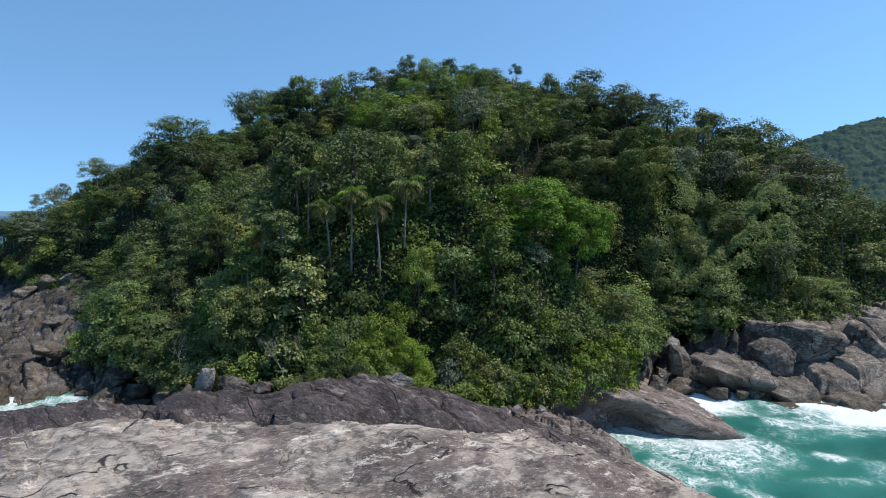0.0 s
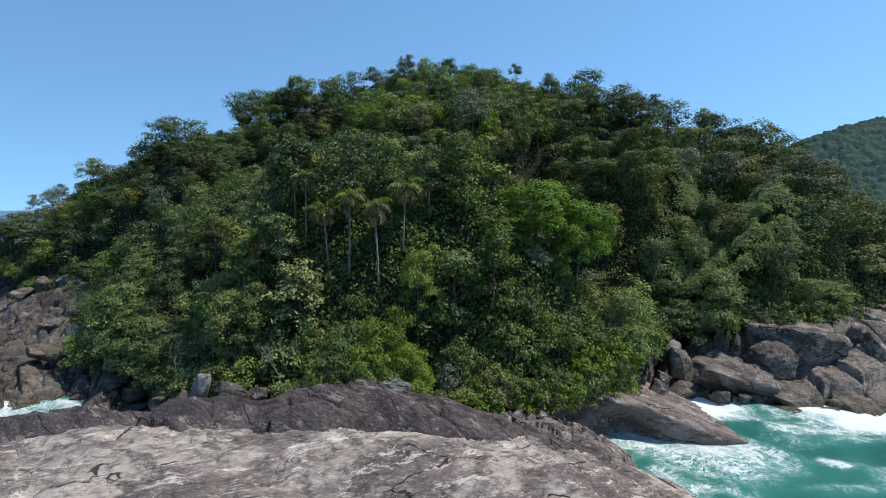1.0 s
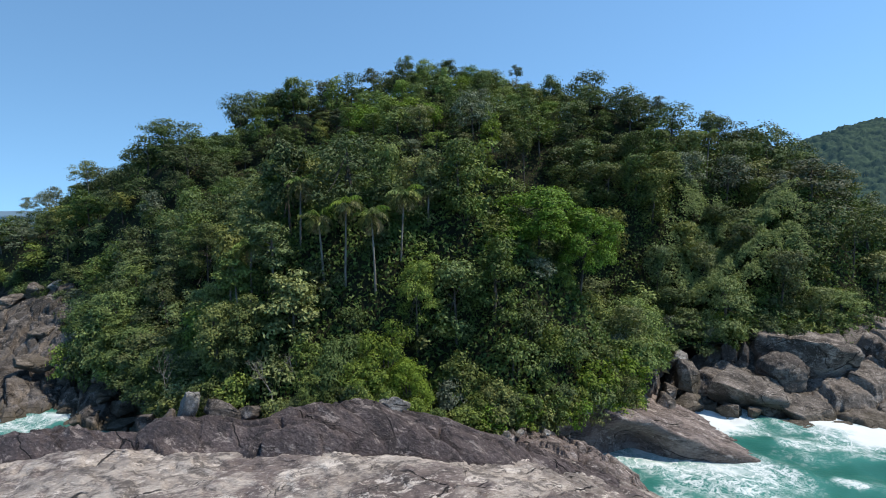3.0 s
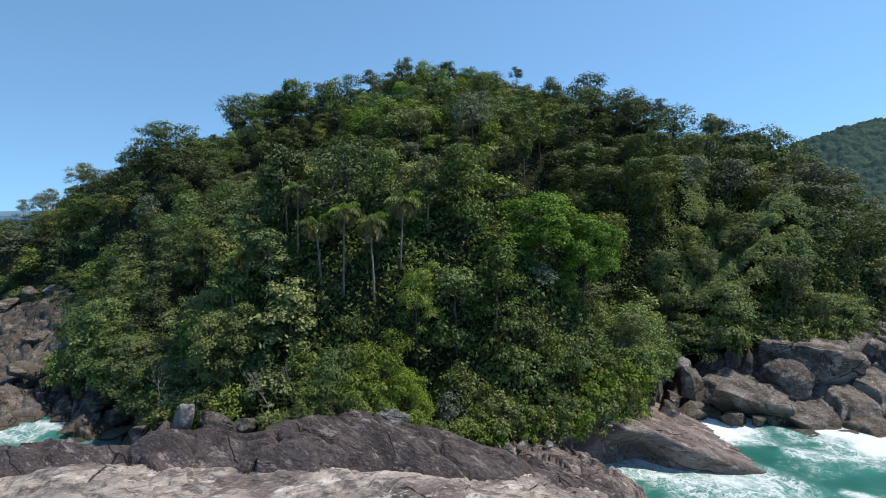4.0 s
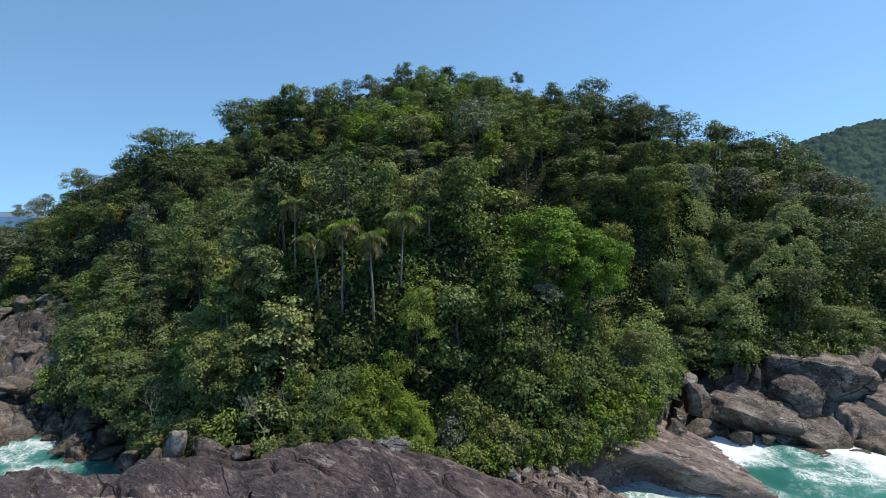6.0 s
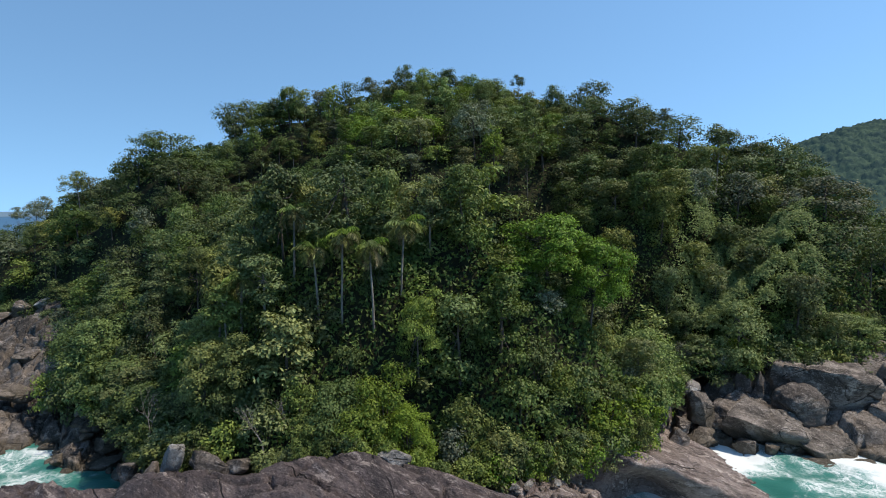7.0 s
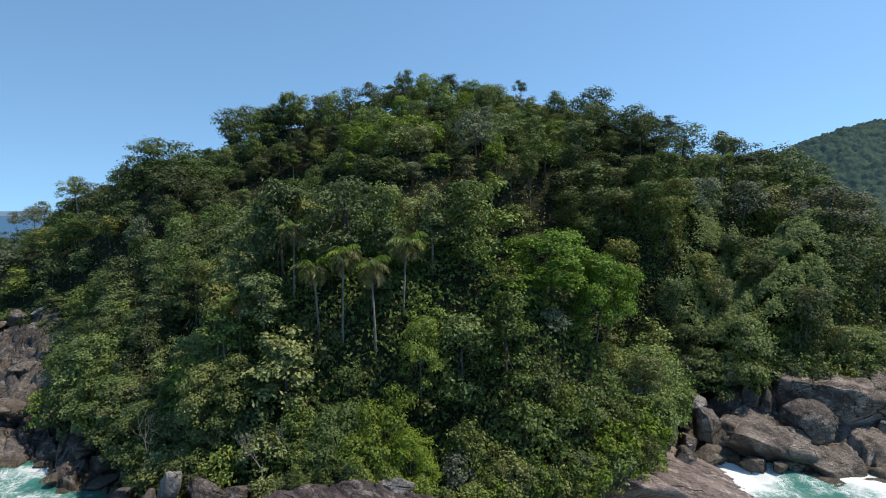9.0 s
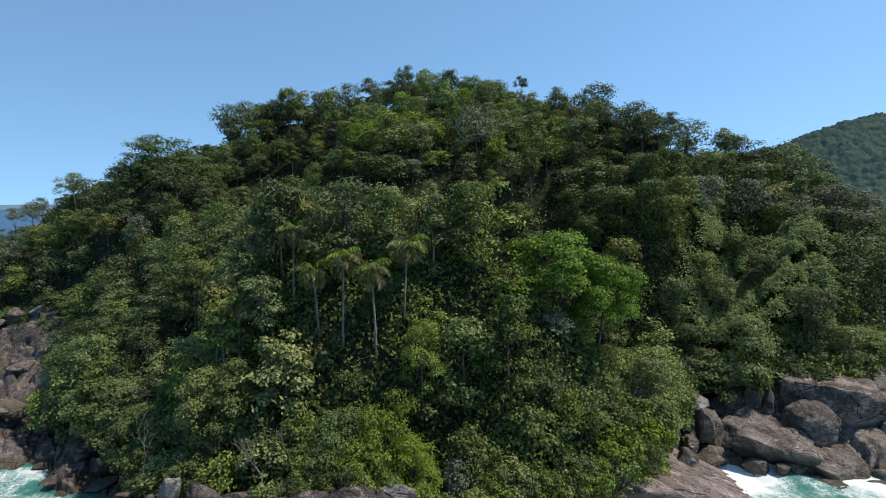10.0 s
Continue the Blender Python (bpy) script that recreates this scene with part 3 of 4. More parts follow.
def broadleaf(seed, leaves, length, radius=3.0, height=9.0, tall=3.2, count=24, name="broadleaf_tree", label="evergreen broadleaf rainforest tree with a clumped domed crown", size=(0.24, 0.44), corners=3, flat=0.74):
    rng = np.random.default_rng(seed)
    lobes = dome_clumps(radius, tall, height - 0.2 * radius, rng, count, size, flat, 0.6)
    cl = lobes + [((0, 0, height - 0.7 * tall), radius * 0.42, 1.0)]
    trunk = limbs(height, lobes, rng, 0.14 + 0.01 * radius, 8, 0.42, 0.6)
    return plant(name, trunk, clump_leaves(cl, leaves, length, length * 0.62, rng, -0.3, droop=0.2, corners=corners), LEAVES["mid"], label, "tree")


def slender(seed, leaves, length):
    rng = np.random.default_rng(seed)
    cl = dome_clumps(1.8, 3.6, 9.4, rng, 14, (0.28, 0.5), 0.75, 0.5)
    trunk = limbs(10.0, cl, rng, 0.12, 8, 0.55, 0.5)
    return plant("slender_tree", trunk, clump_leaves(cl, leaves, length, length * 0.6, rng, corners=3), LEAVES["mid"], "tall slender rainforest tree with a narrow leafy crown", "tree", MAT_PALE_BARK)


def vine_tree(seed, leaves, length):
    """A stump or stem wrapped in creepers: a ragged leafy column with a rounded head."""
    rng = np.random.default_rng(seed)
    cl = []
    for k in range(26):
        h = rng.uniform(0.08, 1.0)
        a, w = rng.uniform(0, 6.283), 1.0 + 0.9 * math.sin(h * 2.6)
        cl.append(((0.75 * w * math.cos(a), 0.75 * w * math.sin(a), 8.4 * h), rng.uniform(0.6, 1.05), 1.2))
    cl += [((rng.uniform(-0.9, 0.9), rng.uniform(-0.9, 0.9), 8.3), 1.2, 0.7) for k in range(4)]
    trunk = limbs(8.6, cl, rng, 0.15, 5, 0.5, 0.3)
    crown = clump_leaves(cl, leaves, length, length * 0.7, rng, -0.8, up=0.2, droop=1.1, corners=3)
    return plant("vine_covered_tree", trunk, crown, LEAVES["olive"], "tree trunk draped in a column of hanging creepers", "tree")


def shrub(seed, leaves, length):
    rng = np.random.default_rng(seed)
    cl = dome_clumps(2.0, 2.4, 2.8, rng, 13, (0.24, 0.44), 0.8, 0.15)
    stems = join([tube([(0, 0, -0.5), np.array(c[0]) * (0.4, 0.4, 0.5), c[0]], [0.06, 0.045, 0.015], 5) for c in cl[:8]])
    return plant("shrub", stems, clump_leaves(cl, leaves, length, length * 0.65, rng, -0.6, corners=3), LEAVES["mid"], "dense leafy shrub on the forest edge", "shrub")


def bush(seed, leaves, length):
    """A broad rounded bush of small dense leaves."""
    rng = np.random.default_rng(seed)
    cl = dome_clumps(3.0, 4.4, 5.0, rng, 34, (0.17, 0.34), 0.8, 0.2)
    stems = join([tube([(0, 0, -0.5), np.array(c[0]) * (0.4, 0.4, 0.5), c[0]], [0.08, 0.05, 0.015], 5) for c in cl[:10]])
    return plant("bush", stems, clump_leaves(cl, leaves, length, length * 0.6, rng, -0.6, corners=3), LEAVES["lime"], "big rounded yellow-green bush on the rock's rim", "shrub")


def umbrella(seed, leaves, length):
    """Thin pale stem, few long limbs, flat tiers of big leaves: open against the sky."""
    rng = np.random.default_rng(seed)
    cl = []
    for k in range(22):
        a, r = k * 2.4 + rng.uniform(-0.4, 0.4), rng.uniform(0.5, 2.7)
        cl.append(((r * math.cos(a), r * math.sin(a), 8.9 - 0.3 * r + rng.uniform(-2.4, 0.3)), rng.uniform(0.5, 1.0), 0.75))
    trunk = limbs(9.5, cl, rng, 0.12, 11, 0.6, 0.4)
    return plant("umbrella_tree", trunk, clump_leaves(cl, leaves, length, length * 0.55, rng), LEAVES["grey"], "thin pale-stemmed tree with an open flat-topped crown", "tree", MAT_PALE_BARK)


def bare_tree(seed):
    rng = np.random.default_rng(seed)
    pieces = []

    def grow(p, d, length, thick, depth):
        q = p + d * length
        pieces.append(tube([p, (p + q) / 2 + rng.normal(0, 0.06 * length, 3), q], [thick, thick * 0.8, thick * 0.55], 5))
        if depth:
            for _ in range(rng.integers(2, 4)):
                grow(q, unit(d + rng.normal(0, 0.45, 3) + np.array((0, 0, 0.1))), length * rng.uniform(0.6, 0.8), thick * 0.55, depth - 1)

    grow(np.array((0.0, 0, -0.5)), np.array((0.1, 0, 1.0)), 2.2, 0.11, 4)
    root = tagged(new("bare_tree"), "leafless grey tree with fine bare twigs", "tree")
    part("trunk", mesh_from("trunk", *join(pieces), MAT_PALE_BARK), root)
    return root


def palm(seed, height, lean, fronds=15):
    rng = np.random.default_rng(seed)
    root = tagged(new("palm_tree"), "tall slender palm with arching feathery fronds", "palm", "palms among the trees")
    top = np.array((lean, 0.2 * lean, height))
    part("trunk", mesh_from("trunk", *tube([(0, 0, -2), top * (0.3, 0.3, 0.35), top * (0.65, 0.65, 0.7), top], [0.15, 0.12, 0.10, 0.09], 8), MAT_PALE_BARK), root)
    for k in range(fronds):
        a = k * 2.39996 + rng.uniform(-0.3, 0.3)
        rise = 1.25 - 1.9 * (k / fronds) + rng.uniform(-0.12, 0.12)
        L = rng.uniform(2.1, 2.8)
        d = np.array((math.cos(a), math.sin(a), 0.0))
        spine = []
        for s in np.linspace(0, 1, 9):
            ang = rise - 1.9 * s ** 1.4
            step = d * math.cos(ang) + np.array((0, 0, math.sin(ang)))
            spine.append(top if not spine else spine[-1] + step * L / 8)
        pieces = [tube(spine, np.linspace(0.035, 0.008, 9), 4)]
        spine = np.array(spine)
        t = np.repeat(np.linspace(0.08, 1.0, 40), 2)
        at = np.stack([np.interp(t, np.linspace(0, 1, 9), spine[:, i]) for i in range(3)], -1)
        sgn = np.tile((-1.0, 1.0), 40)
        side = np.cross(d, (0, 0, 1))
        way = unit(side * sgn[:, None] * 0.75 + d * 0.35 + np.array((0, 0, -0.55)) + rng.normal(0, 0.13, (80, 3)))
        ll = (0.75 * np.sin(np.clip(t * 2.6 + 0.35, 0, 3.0)) + 0.12)[:, None]
        wide = unit(np.cross(way, rng.normal(0, 0.3, (80, 3)) + np.array((0, 0, 1.0)))) * 0.045
        q = np.stack([at, at + way * ll * 0.4 - wide, at + way * ll + np.array((0, 0, -0.12)), at + way * ll * 0.4 + wide], 1).reshape(-1, 3)
        pieces.append((q, np.arange(320).reshape(-1, 4)))
        mat = MAT_STALK if k >= fronds - 2 else LEAVES["fresh" if k < 5 else "olive"]
        part("frond", mesh_from("frond", *join(pieces), mat, flat=True), root, "dry brown hanging frond" if k >= fronds - 2 else "")
    return root


def dress(root, leaves):
    """Gives a plant's crown another leaf colour."""
    for child in root.children:
        if child.name.startswith("crown"):
            child.material_slots[0].link = "OBJECT"
            child.material_slots[0].material = LEAVES[leaves]
    return root


# ---- sea and far shores ----
def graded(lo, hi, step, far, ratio=1.35):
    """Even steps from lo to hi, then ever longer ones out to far on both sides."""
    mid = np.arange(lo, hi + step, step)
    tail, d, p = [], step, 0.0
    while p < far:
        d *= ratio
        p += d
        tail.append(p)
    tail = np.array(tail)
    return np.concatenate([(lo - tail)[::-1], mid, mid[-1] + tail])


def water(x, y):
    near = smooth(400, 100, np.hypot(x, y - 70))
    swell = 0.16 * np.sin(0.42 * x + 0.75 * y + 1.3 * fbm(x / 14, y / 14, 2, 81)) + 0.16 * fbm(x / 2.6, y / 2.2, 3, 82)
    return near * swell


sea_x, sea_y = graded(-80, 90, 0.6, 4300), graded(36, 100, 0.6, 4300)
m = Nodes("sea_water")
foam = m.attribute("foam")
vein = m.math("ABSOLUTE", m.math("SUBTRACT", m.noise(0.45, 8, 0.7, warp=0.5), 0.5))
lace = m.math("MAXIMUM", m.ramp(vein, 0.05, 0.005), m.ramp(m.math("ABSOLUTE", m.math("SUBTRACT", m.noise(1.7, 7, 0.75, warp=0.3), 0.5)), 0.05, 0.0, 0, 0.7))
broken = m.noise(0.55, 8, 0.7, warp=0.8)
level = m.math("ADD", foam, m.math("MULTIPLY", m.math("SUBTRACT", broken, 0.5), 0.7))
white = m.math("MAXIMUM", m.ramp(level, 0.6, 0.95), m.math("MULTIPLY", m.ramp(level, 0.28, 0.62), lace))
tone = m.mix(m.ramp(m.noise(0.09, 4, 0.6), 0.35, 0.65), (0.010, 0.082, 0.066), (0.024, 0.128, 0.102))
tone = m.mix(m.ramp(foam, 0.0, 0.7, 0, 0.55), tone, (0.07, 0.28, 0.24))
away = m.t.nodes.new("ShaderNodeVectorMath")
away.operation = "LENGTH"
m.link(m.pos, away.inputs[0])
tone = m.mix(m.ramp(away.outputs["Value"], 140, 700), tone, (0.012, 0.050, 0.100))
m.bump(m.math("ADD", m.noise(1.6, 5, 0.6, m.stretch((1, 1.6, 1))), m.math("MULTIPLY", white, 0.5)), 0.35, 0.12)
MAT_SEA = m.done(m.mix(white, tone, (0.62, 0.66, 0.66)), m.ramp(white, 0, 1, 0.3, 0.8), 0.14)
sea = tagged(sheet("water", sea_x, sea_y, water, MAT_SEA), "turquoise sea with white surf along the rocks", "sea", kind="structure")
co = np.empty(len(sea.data.vertices) * 3, np.float32)
sea.data.vertices.foreach_get("co", co)
sx, sy = co[0::3], co[1::3]
shore = land(sx, sy)
wander = fbm(sx / 6, sy / 5, 3, 85)
amount = smooth(-0.7, 0.2, shore) * (0.5 + 0.45 * wander)
amount = np.maximum(amount, 1.2 * smooth(58.0, 65.0, sy + 1.8 * fbm(sx / 7, sy / 7, 2, 86)) * smooth(27, 32, sx) * (0.75 + 0.4 * wander))
amount = np.maximum(amount, (0.72 + 0.3 * wander) * np.exp(-(((sx - 29) / 9) ** 2 + ((sy - 57) / 8) ** 2)))
amount = np.maximum(amount, 0.95 * np.exp(-(((sx - 40.0 + 0.5 * (sy - 54)) / 1.5) ** 2 + ((sy - 54) / 1.4) ** 2)))
amount = np.maximum(amount, (0.42 + 0.35 * wander) * smooth(60, 66, sy) * smooth(-30, -36, sx))
amount = np.maximum(amount, 0.9 * np.exp(-(((sx + 51) / 7) ** 2 + ((sy - 72.6) / 1.8) ** 2)))
amount = np.maximum(amount, (0.24 + 0.24 * fbm(sx / 9, sy / 4, 3, 87)) * smooth(46, 50, sy) * smooth(12, 18, sx))
amount = amount * smooth(118, 100, sy) * smooth(-100, -80, sx) * smooth(100, 85, sx)
layer = sea.data.attributes.new("foam", "FLOAT", "POINT")
layer.data.foreach_set("value", np.clip(amount, 0, 1).astype(np.float32))


def far_ridge(x, y):
    z = 258 * np.exp(-((x - 1300) / 520) ** 2 - ((y - 1080) / 330) ** 2) + 105 * np.exp(-((x - 760) / 260) ** 2 - ((y - 1060) / 240) ** 2)
    wx, wy = x + 6 * fbm(x / 14, y / 14, 3, 93), y + 6 * fbm(x / 14, y / 14, 3, 94)
    f1, gap, val, ox, oy = cells(wx / 8.5, wy / 8.5, 91)
    tops = 5.0 * (1 - f1 ** 2) + 7 * val + 3 * fbm(x / 5, y / 5, 2, 97)
    return z - 25 + 6 * fbm(x / 90, y / 90, 4, 92) - 12 * np.exp(-((x - 800) / 70) ** 2) + tops


m = Nodes("far_forest_haze_glow")
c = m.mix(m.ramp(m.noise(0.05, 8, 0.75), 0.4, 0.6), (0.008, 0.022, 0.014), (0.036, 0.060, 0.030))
# blue haze in front of the ridge, put in as a faint glow
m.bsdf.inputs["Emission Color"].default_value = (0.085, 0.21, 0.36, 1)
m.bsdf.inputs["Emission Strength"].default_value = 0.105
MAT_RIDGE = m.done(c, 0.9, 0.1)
tagged(sheet("backdrop_ridge", np.concatenate([np.arange(430, 1140, 2.8), np.arange(1140, 2000, 20.0)]), np.concatenate([np.arange(700, 1110, 2.8), np.arange(1110, 1500, 20.0)]), far_ridge, MAT_RIDGE, lambda x, y, z: z > -12), "distant forested mountain ridge with a faint blue glow for haze", "mountain", kind="structure")

m = Nodes("far_coast_haze_glow")
# the strip fills up to the horizon; its blue haze is a glow
m.bsdf.inputs["Emission Color"].default_value = (0.30, 0.50, 0.78, 1)
m.bsdf.inputs["Emission Strength"].default_value = 0.32
MAT_COAST = m.done((0.05, 0.08, 0.10), 0.9, 0.1)
tagged(sheet("backdrop_coast", np.arange(-4200, -600, 40.0), np.arange(2700, 3200, 40.0), lambda x, y: 31 * np.exp(-((y - 2950) / 130) ** 2) + 3 * fbm(x / 300, y / 300, 3, 95) - 2, MAT_COAST), "far strip of coast on the horizon with a blue glow for haze", "coast", kind="structure")

# ---- the hill ----
m = Nodes("forest_soil")
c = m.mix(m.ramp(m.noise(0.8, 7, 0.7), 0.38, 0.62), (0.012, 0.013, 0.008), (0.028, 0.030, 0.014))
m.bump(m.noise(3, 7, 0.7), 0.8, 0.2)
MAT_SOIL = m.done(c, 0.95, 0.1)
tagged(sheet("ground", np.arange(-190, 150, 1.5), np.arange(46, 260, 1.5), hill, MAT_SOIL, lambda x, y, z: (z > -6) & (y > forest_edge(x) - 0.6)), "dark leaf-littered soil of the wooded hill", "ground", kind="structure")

# ---- rock ----
tagged(sheet("granite_slab", np.arange(-62, 34, 0.17), np.concatenate([np.arange(8, 33, 0.5), np.arange(33, 50, 0.15)]), near_slab, MAT_NEAR, lambda x, y, z: z > -2.5), "broad pale weathered granite whaleback with dark cracks", "rock")
tagged(sheet("granite_slab", np.arange(-58, 26, 0.17), np.arange(42.5, 58, 0.15), dark_slab, MAT_DARK, lambda x, y, z: z > -2.5), "dark purplish granite whaleback below the forest", "rock")
tip = tagged(sheet("granite_slab", np.arange(11, 40, 0.16), np.concatenate([np.arange(57.6, 60.4, 0.06), np.arange(60.4, 80, 0.16)]), tip_slab, MAT_TIP, lambda x, y, z: z > -2.5), "sloping granite slab with an undercut face running into surf", "rock")
# its seaward face leans back under the lip
for v in tip.data.vertices:
    lip = 5.9 - 0.335 * (v.co.x - 16) - 0.3
    if v.co.y < 60.6 and v.co.z < lip:
        v.co.y += (0.25 + 1.1 * math.exp(-((v.co.x - 20.5) / 3.4) ** 2)) * min(lip - v.co.z, 2.6)
tagged(sheet("rock_gully", np.arange(2, 26, 0.12), np.arange(45.5, 62, 0.12), gully, MAT_TIP, lambda x, y, z: z > -2.0), "gully of dark broken rock between granite slabs", "rock")


def split_rocks(root_name, xs, ys, height, keep, stone, mat, label):
    """A shelf as a thing whose joint-bounded blocks are meshes of their own."""
    whole = sheet(root_name, xs, ys, height, mat, keep)
    me = whole.data
    co = np.empty(len(me.vertices) * 3, np.float32)
    me.vertices.foreach_get("co", co)
    co = co.reshape(-1, 3)
    fa = np.empty(len(me.polygons) * 4, np.int32)
    me.loops.foreach_get("vertex_index", fa)
    fa = fa.reshape(-1, 4)
    mid = co[fa].mean(1)
    key = stone(mid[:, 0], mid[:, 1])
    root = tagged(new(root_name), label, "rock")
    bpy.data.objects.remove(whole)
    values, counts = np.unique(key, return_counts=True)
    centre = np.array([mid[key == v, :2].mean(0) for v in values])
    large = counts >= 60
    for v, c in zip(values[~large], centre[~large]):
        gap = np.hypot(*(centre[large] - c).T)
        key[key == v] = values[large][np.argmin(gap)] if gap.min() < 6 else -1
    fa, key = fa[key >= 0], key[key >= 0]
    for value in np.unique(key):
        f = fa[key == value]
        used, back = np.unique(f, return_inverse=True)
        part("rock", mesh_from("rock", co[used], back.reshape(f.shape), mat), root)
    return root


def stone_index(x, y, seed):
    """A number for the block that a spot belongs to."""
    i0, j0 = np.floor(x), np.floor(y)
    best, index = np.full(x.shape, 9.0), np.zeros(x.shape, np.int64)
    for di in (-1, 0, 1):
        for dj in (-1, 0, 1):
            i, j = i0 + di, j0 + dj
            d = np.hypot(x - i - hash2(i, j, seed + 1), y - j - hash2(i, j, seed + 2))
            near = d < best
            best, index = np.where(near, d, best), np.where(near, ((i + 500) * 1000 + j + 500).astype(np.int64), index)
    return index


split_rocks("rock_shelf", np.arange(27, 100, 0.17), np.arange(64, 86, 0.17), east_shelf, lambda x, y, z: (z > -2.0) & (y < forest_edge(x) + 4), lambda x, y: stone_index((x * 0.9 + 0.3 * y) / 4.2, y / 4.2, 63), MAT_SHELF, "fractured grey granite shore sloping into the surf")
split_rocks("rock_shelf", np.arange(-125, -24, 0.2), np.arange(52, 140, 0.2), west_shelf, lambda x, y, z: (z > -2.0) & (y < forest_edge(x) + 5), lambda x, y: stone_index(x / 3.6, (y + 0.4 * x) / 3.6, 73), MAT_WEST, "fractured brown-grey granite shore below the trees")


def boulder(at, size, seed, mat, turn=0.0, tilt=0.0, power=3.0, cuts=7, label="rounded grey granite boulder", fine=4, roll=0.0):
    """A weathered block: a rounded box with planed faces and a rough skin."""
    bm = bmesh.new()
    bmesh.ops.create_icosphere(bm, subdivisions=fine, radius=1.0)
    rng = np.random.default_rng(seed)
    planes = [(unit(rng.normal(0, 1, 3)), rng.uniform(0.55, 0.9)) for _ in range(cuts + 5)]
    grainway, ledges = unit(rng.normal(0, 1, 3) * (0.5, 0.5, 1.0)), rng.uniform(0.3, 1.4)
    joints = [(unit(rng.normal(0, 1, 3) * (1, 0.6, 1)), rng.uniform(-0.4, 0.4)) for _ in range(3)] if fine > 4 else []
    turnm = Euler((radians(tilt), radians(roll), radians(turn))).to_matrix()
    for v in bm.verts:
        p = np.array(v.co)
        p = p / (np.sum(np.abs(p) ** power) ** (1 / power))
        for n, d in planes:
            e = p @ n - d
            if e > 0:
                p = p - n * e
        w = Vector(p * 1.7) + Vector((seed * 3.1, 0, 0))
        p = p * (1 + 0.08 * noise.fractal(w, 1.0, 2.0, 5) + 0.03 * noise.fractal(w * 4, 1.0, 2.0, 4))
        for n, d in joints:
            p = p * (1 - 0.075 * math.exp(-((p @ n - d + 0.05 * noise.noise(w * 2)) / 0.03) ** 2))
        lay = float(p @ grainway) * 3.2 + 0.5 * noise.noise(w)
        p = p * (1 + 0.05 * (abs(lay - math.floor(lay) - 0.5) - 0.25) * ledges)
        v.co = turnm @ Vector(p * np.array(size) * 0.5)
    me = bpy.data.meshes.new("boulder")
    bm.to_mesh(me)
    bm.free()
    me.polygons.foreach_set("use_smooth", np.ones(len(me.polygons), bool))
    me.materials.append(mat)
    ob = tagged(new("boulder", me), label, "rock", "boulders along the shore")
    ob.location = at
    return ob


B, PB, SB = MAT_BOULDER, MAT_PALE, MAT_SHELF
# the heap on the east shore
boulder((46.2, 75.2, 3.9), (5.8, 5.2, 6.4), 1, MAT_ROUND, 10, 8, 3.0, 0, "big round dark granite boulder wedged in the shore", 5)
boulder((34.0, 78.9, 5.7), (3.2, 2.6, 2.1), 2, PB, 20, 0, 3.4, 8, "small bleached white boulder perched on another")
boulder((33.4, 79.2, 2.6), (3.2, 2.8, 5.0), 60, B, 30, 0, 3.4, 8, "granite block carrying a bleached boulder")
boulder((28.6, 70.6, 2.4), (2.6, 2.2, 2.2), 61, B, 10, 0, 3.4, 9, "shadowed granite boulder below the forest")
boulder((30.4, 73.6, 2.6), (2.8, 2.2, 3.0), 62, B, 70, 0, 3.4, 9, "shadowed granite boulder below the forest")
boulder((33.7, 75.6, 3.8), (3.4, 2.8, 6.4), 3, SB, -8, 4, 8.0, 4, "upright granite block standing on the shore", 5, -4)
boulder((37.0, 75.6, 2.9), (6.6, 3.8, 4.6), 4, B, -12, 12, 6.0, 5, "leaning granite boulder on the east shore", 5, 28)
boulder((33.2, 74.0, 0.9), (4.6, 3.4, 3.2), 6, SB, 25, 0, 3.6, 7, "grey wave-washed granite boulder by the sea", 5)
boulder((40.2, 74.6, 1.4), (9.6, 6.4, 6.6), 5, SB, -8, 24, 9.0, 4, "broad sloping granite block above the waterline", 5, 5)
boulder((42.6, 72.0, 0.4), (5.4, 3.6, 3.4), 7, SB, 12, 6, 4.0, 7, "low wave-washed granite block", 5, 10)
boulder((37.6, 72.0, 0.2), (4.2, 2.6, 2.8), 63, SB, -20, 0, 4.0, 7, "low wave-washed granite block", 5)
boulder((28.4, 75.2, 3.4), (3.8, 3.0, 4.2), 65, B, 15, 0, 4.0, 8, "granite boulder below the forest edge")
boulder((26.6, 72.6, 3.2), (3.4, 2.6, 3.4), 66, B, -25, 0, 4.0, 8, "granite boulder below the forest edge")
boulder((30.4, 78.4, 4.4), (3.6, 3.0, 4.6), 67, B, 40, 0, 4.0, 8, "granite boulder below the forest edge")
boulder((39.9, 70.8, 0.5), (1.8, 1.4, 2.6), 8, SB, 30, 12, 4, 7, "small pointed rock at the waterline")
boulder((46.8, 71.4, 0.2), (8.4, 4.8, 4.6), 9, SB, -8, 8, 3.0, 5, "sloping algae-stained slab at the waterline", 5, 13)
boulder((50.6, 78.8, 4.2), (12.5, 7.2, 11.2), 10, B, -5, 14, 9.0, 5, "massive leaning granite block", 5, 15)
boulder((56.4, 76.8, 1.6), (13.0, 8.6, 9.6), 11, B, -12, 16, 9.0, 5, "massive grey granite block sloping into the sea", 5, 22)
boulder((43.4, 79.4, 4.6), (2.2, 2.6, 7.0), 13, B, 0, 0, 5.0, 6, "upright granite block under the trees", 4, 6)
boulder((41.4, 80.2, 4.2), (2.6, 2.6, 6.0), 64, MAT_ROUND, 20, 0, 5.0, 6, "upright granite block under the trees", 4, -5)
boulder((64.4, 78.8, 3.4), (10.5, 7.0, 9.0), 14, B, 8, 12, 8.0, 5, "massive grey granite block on the shore", 5, 14)
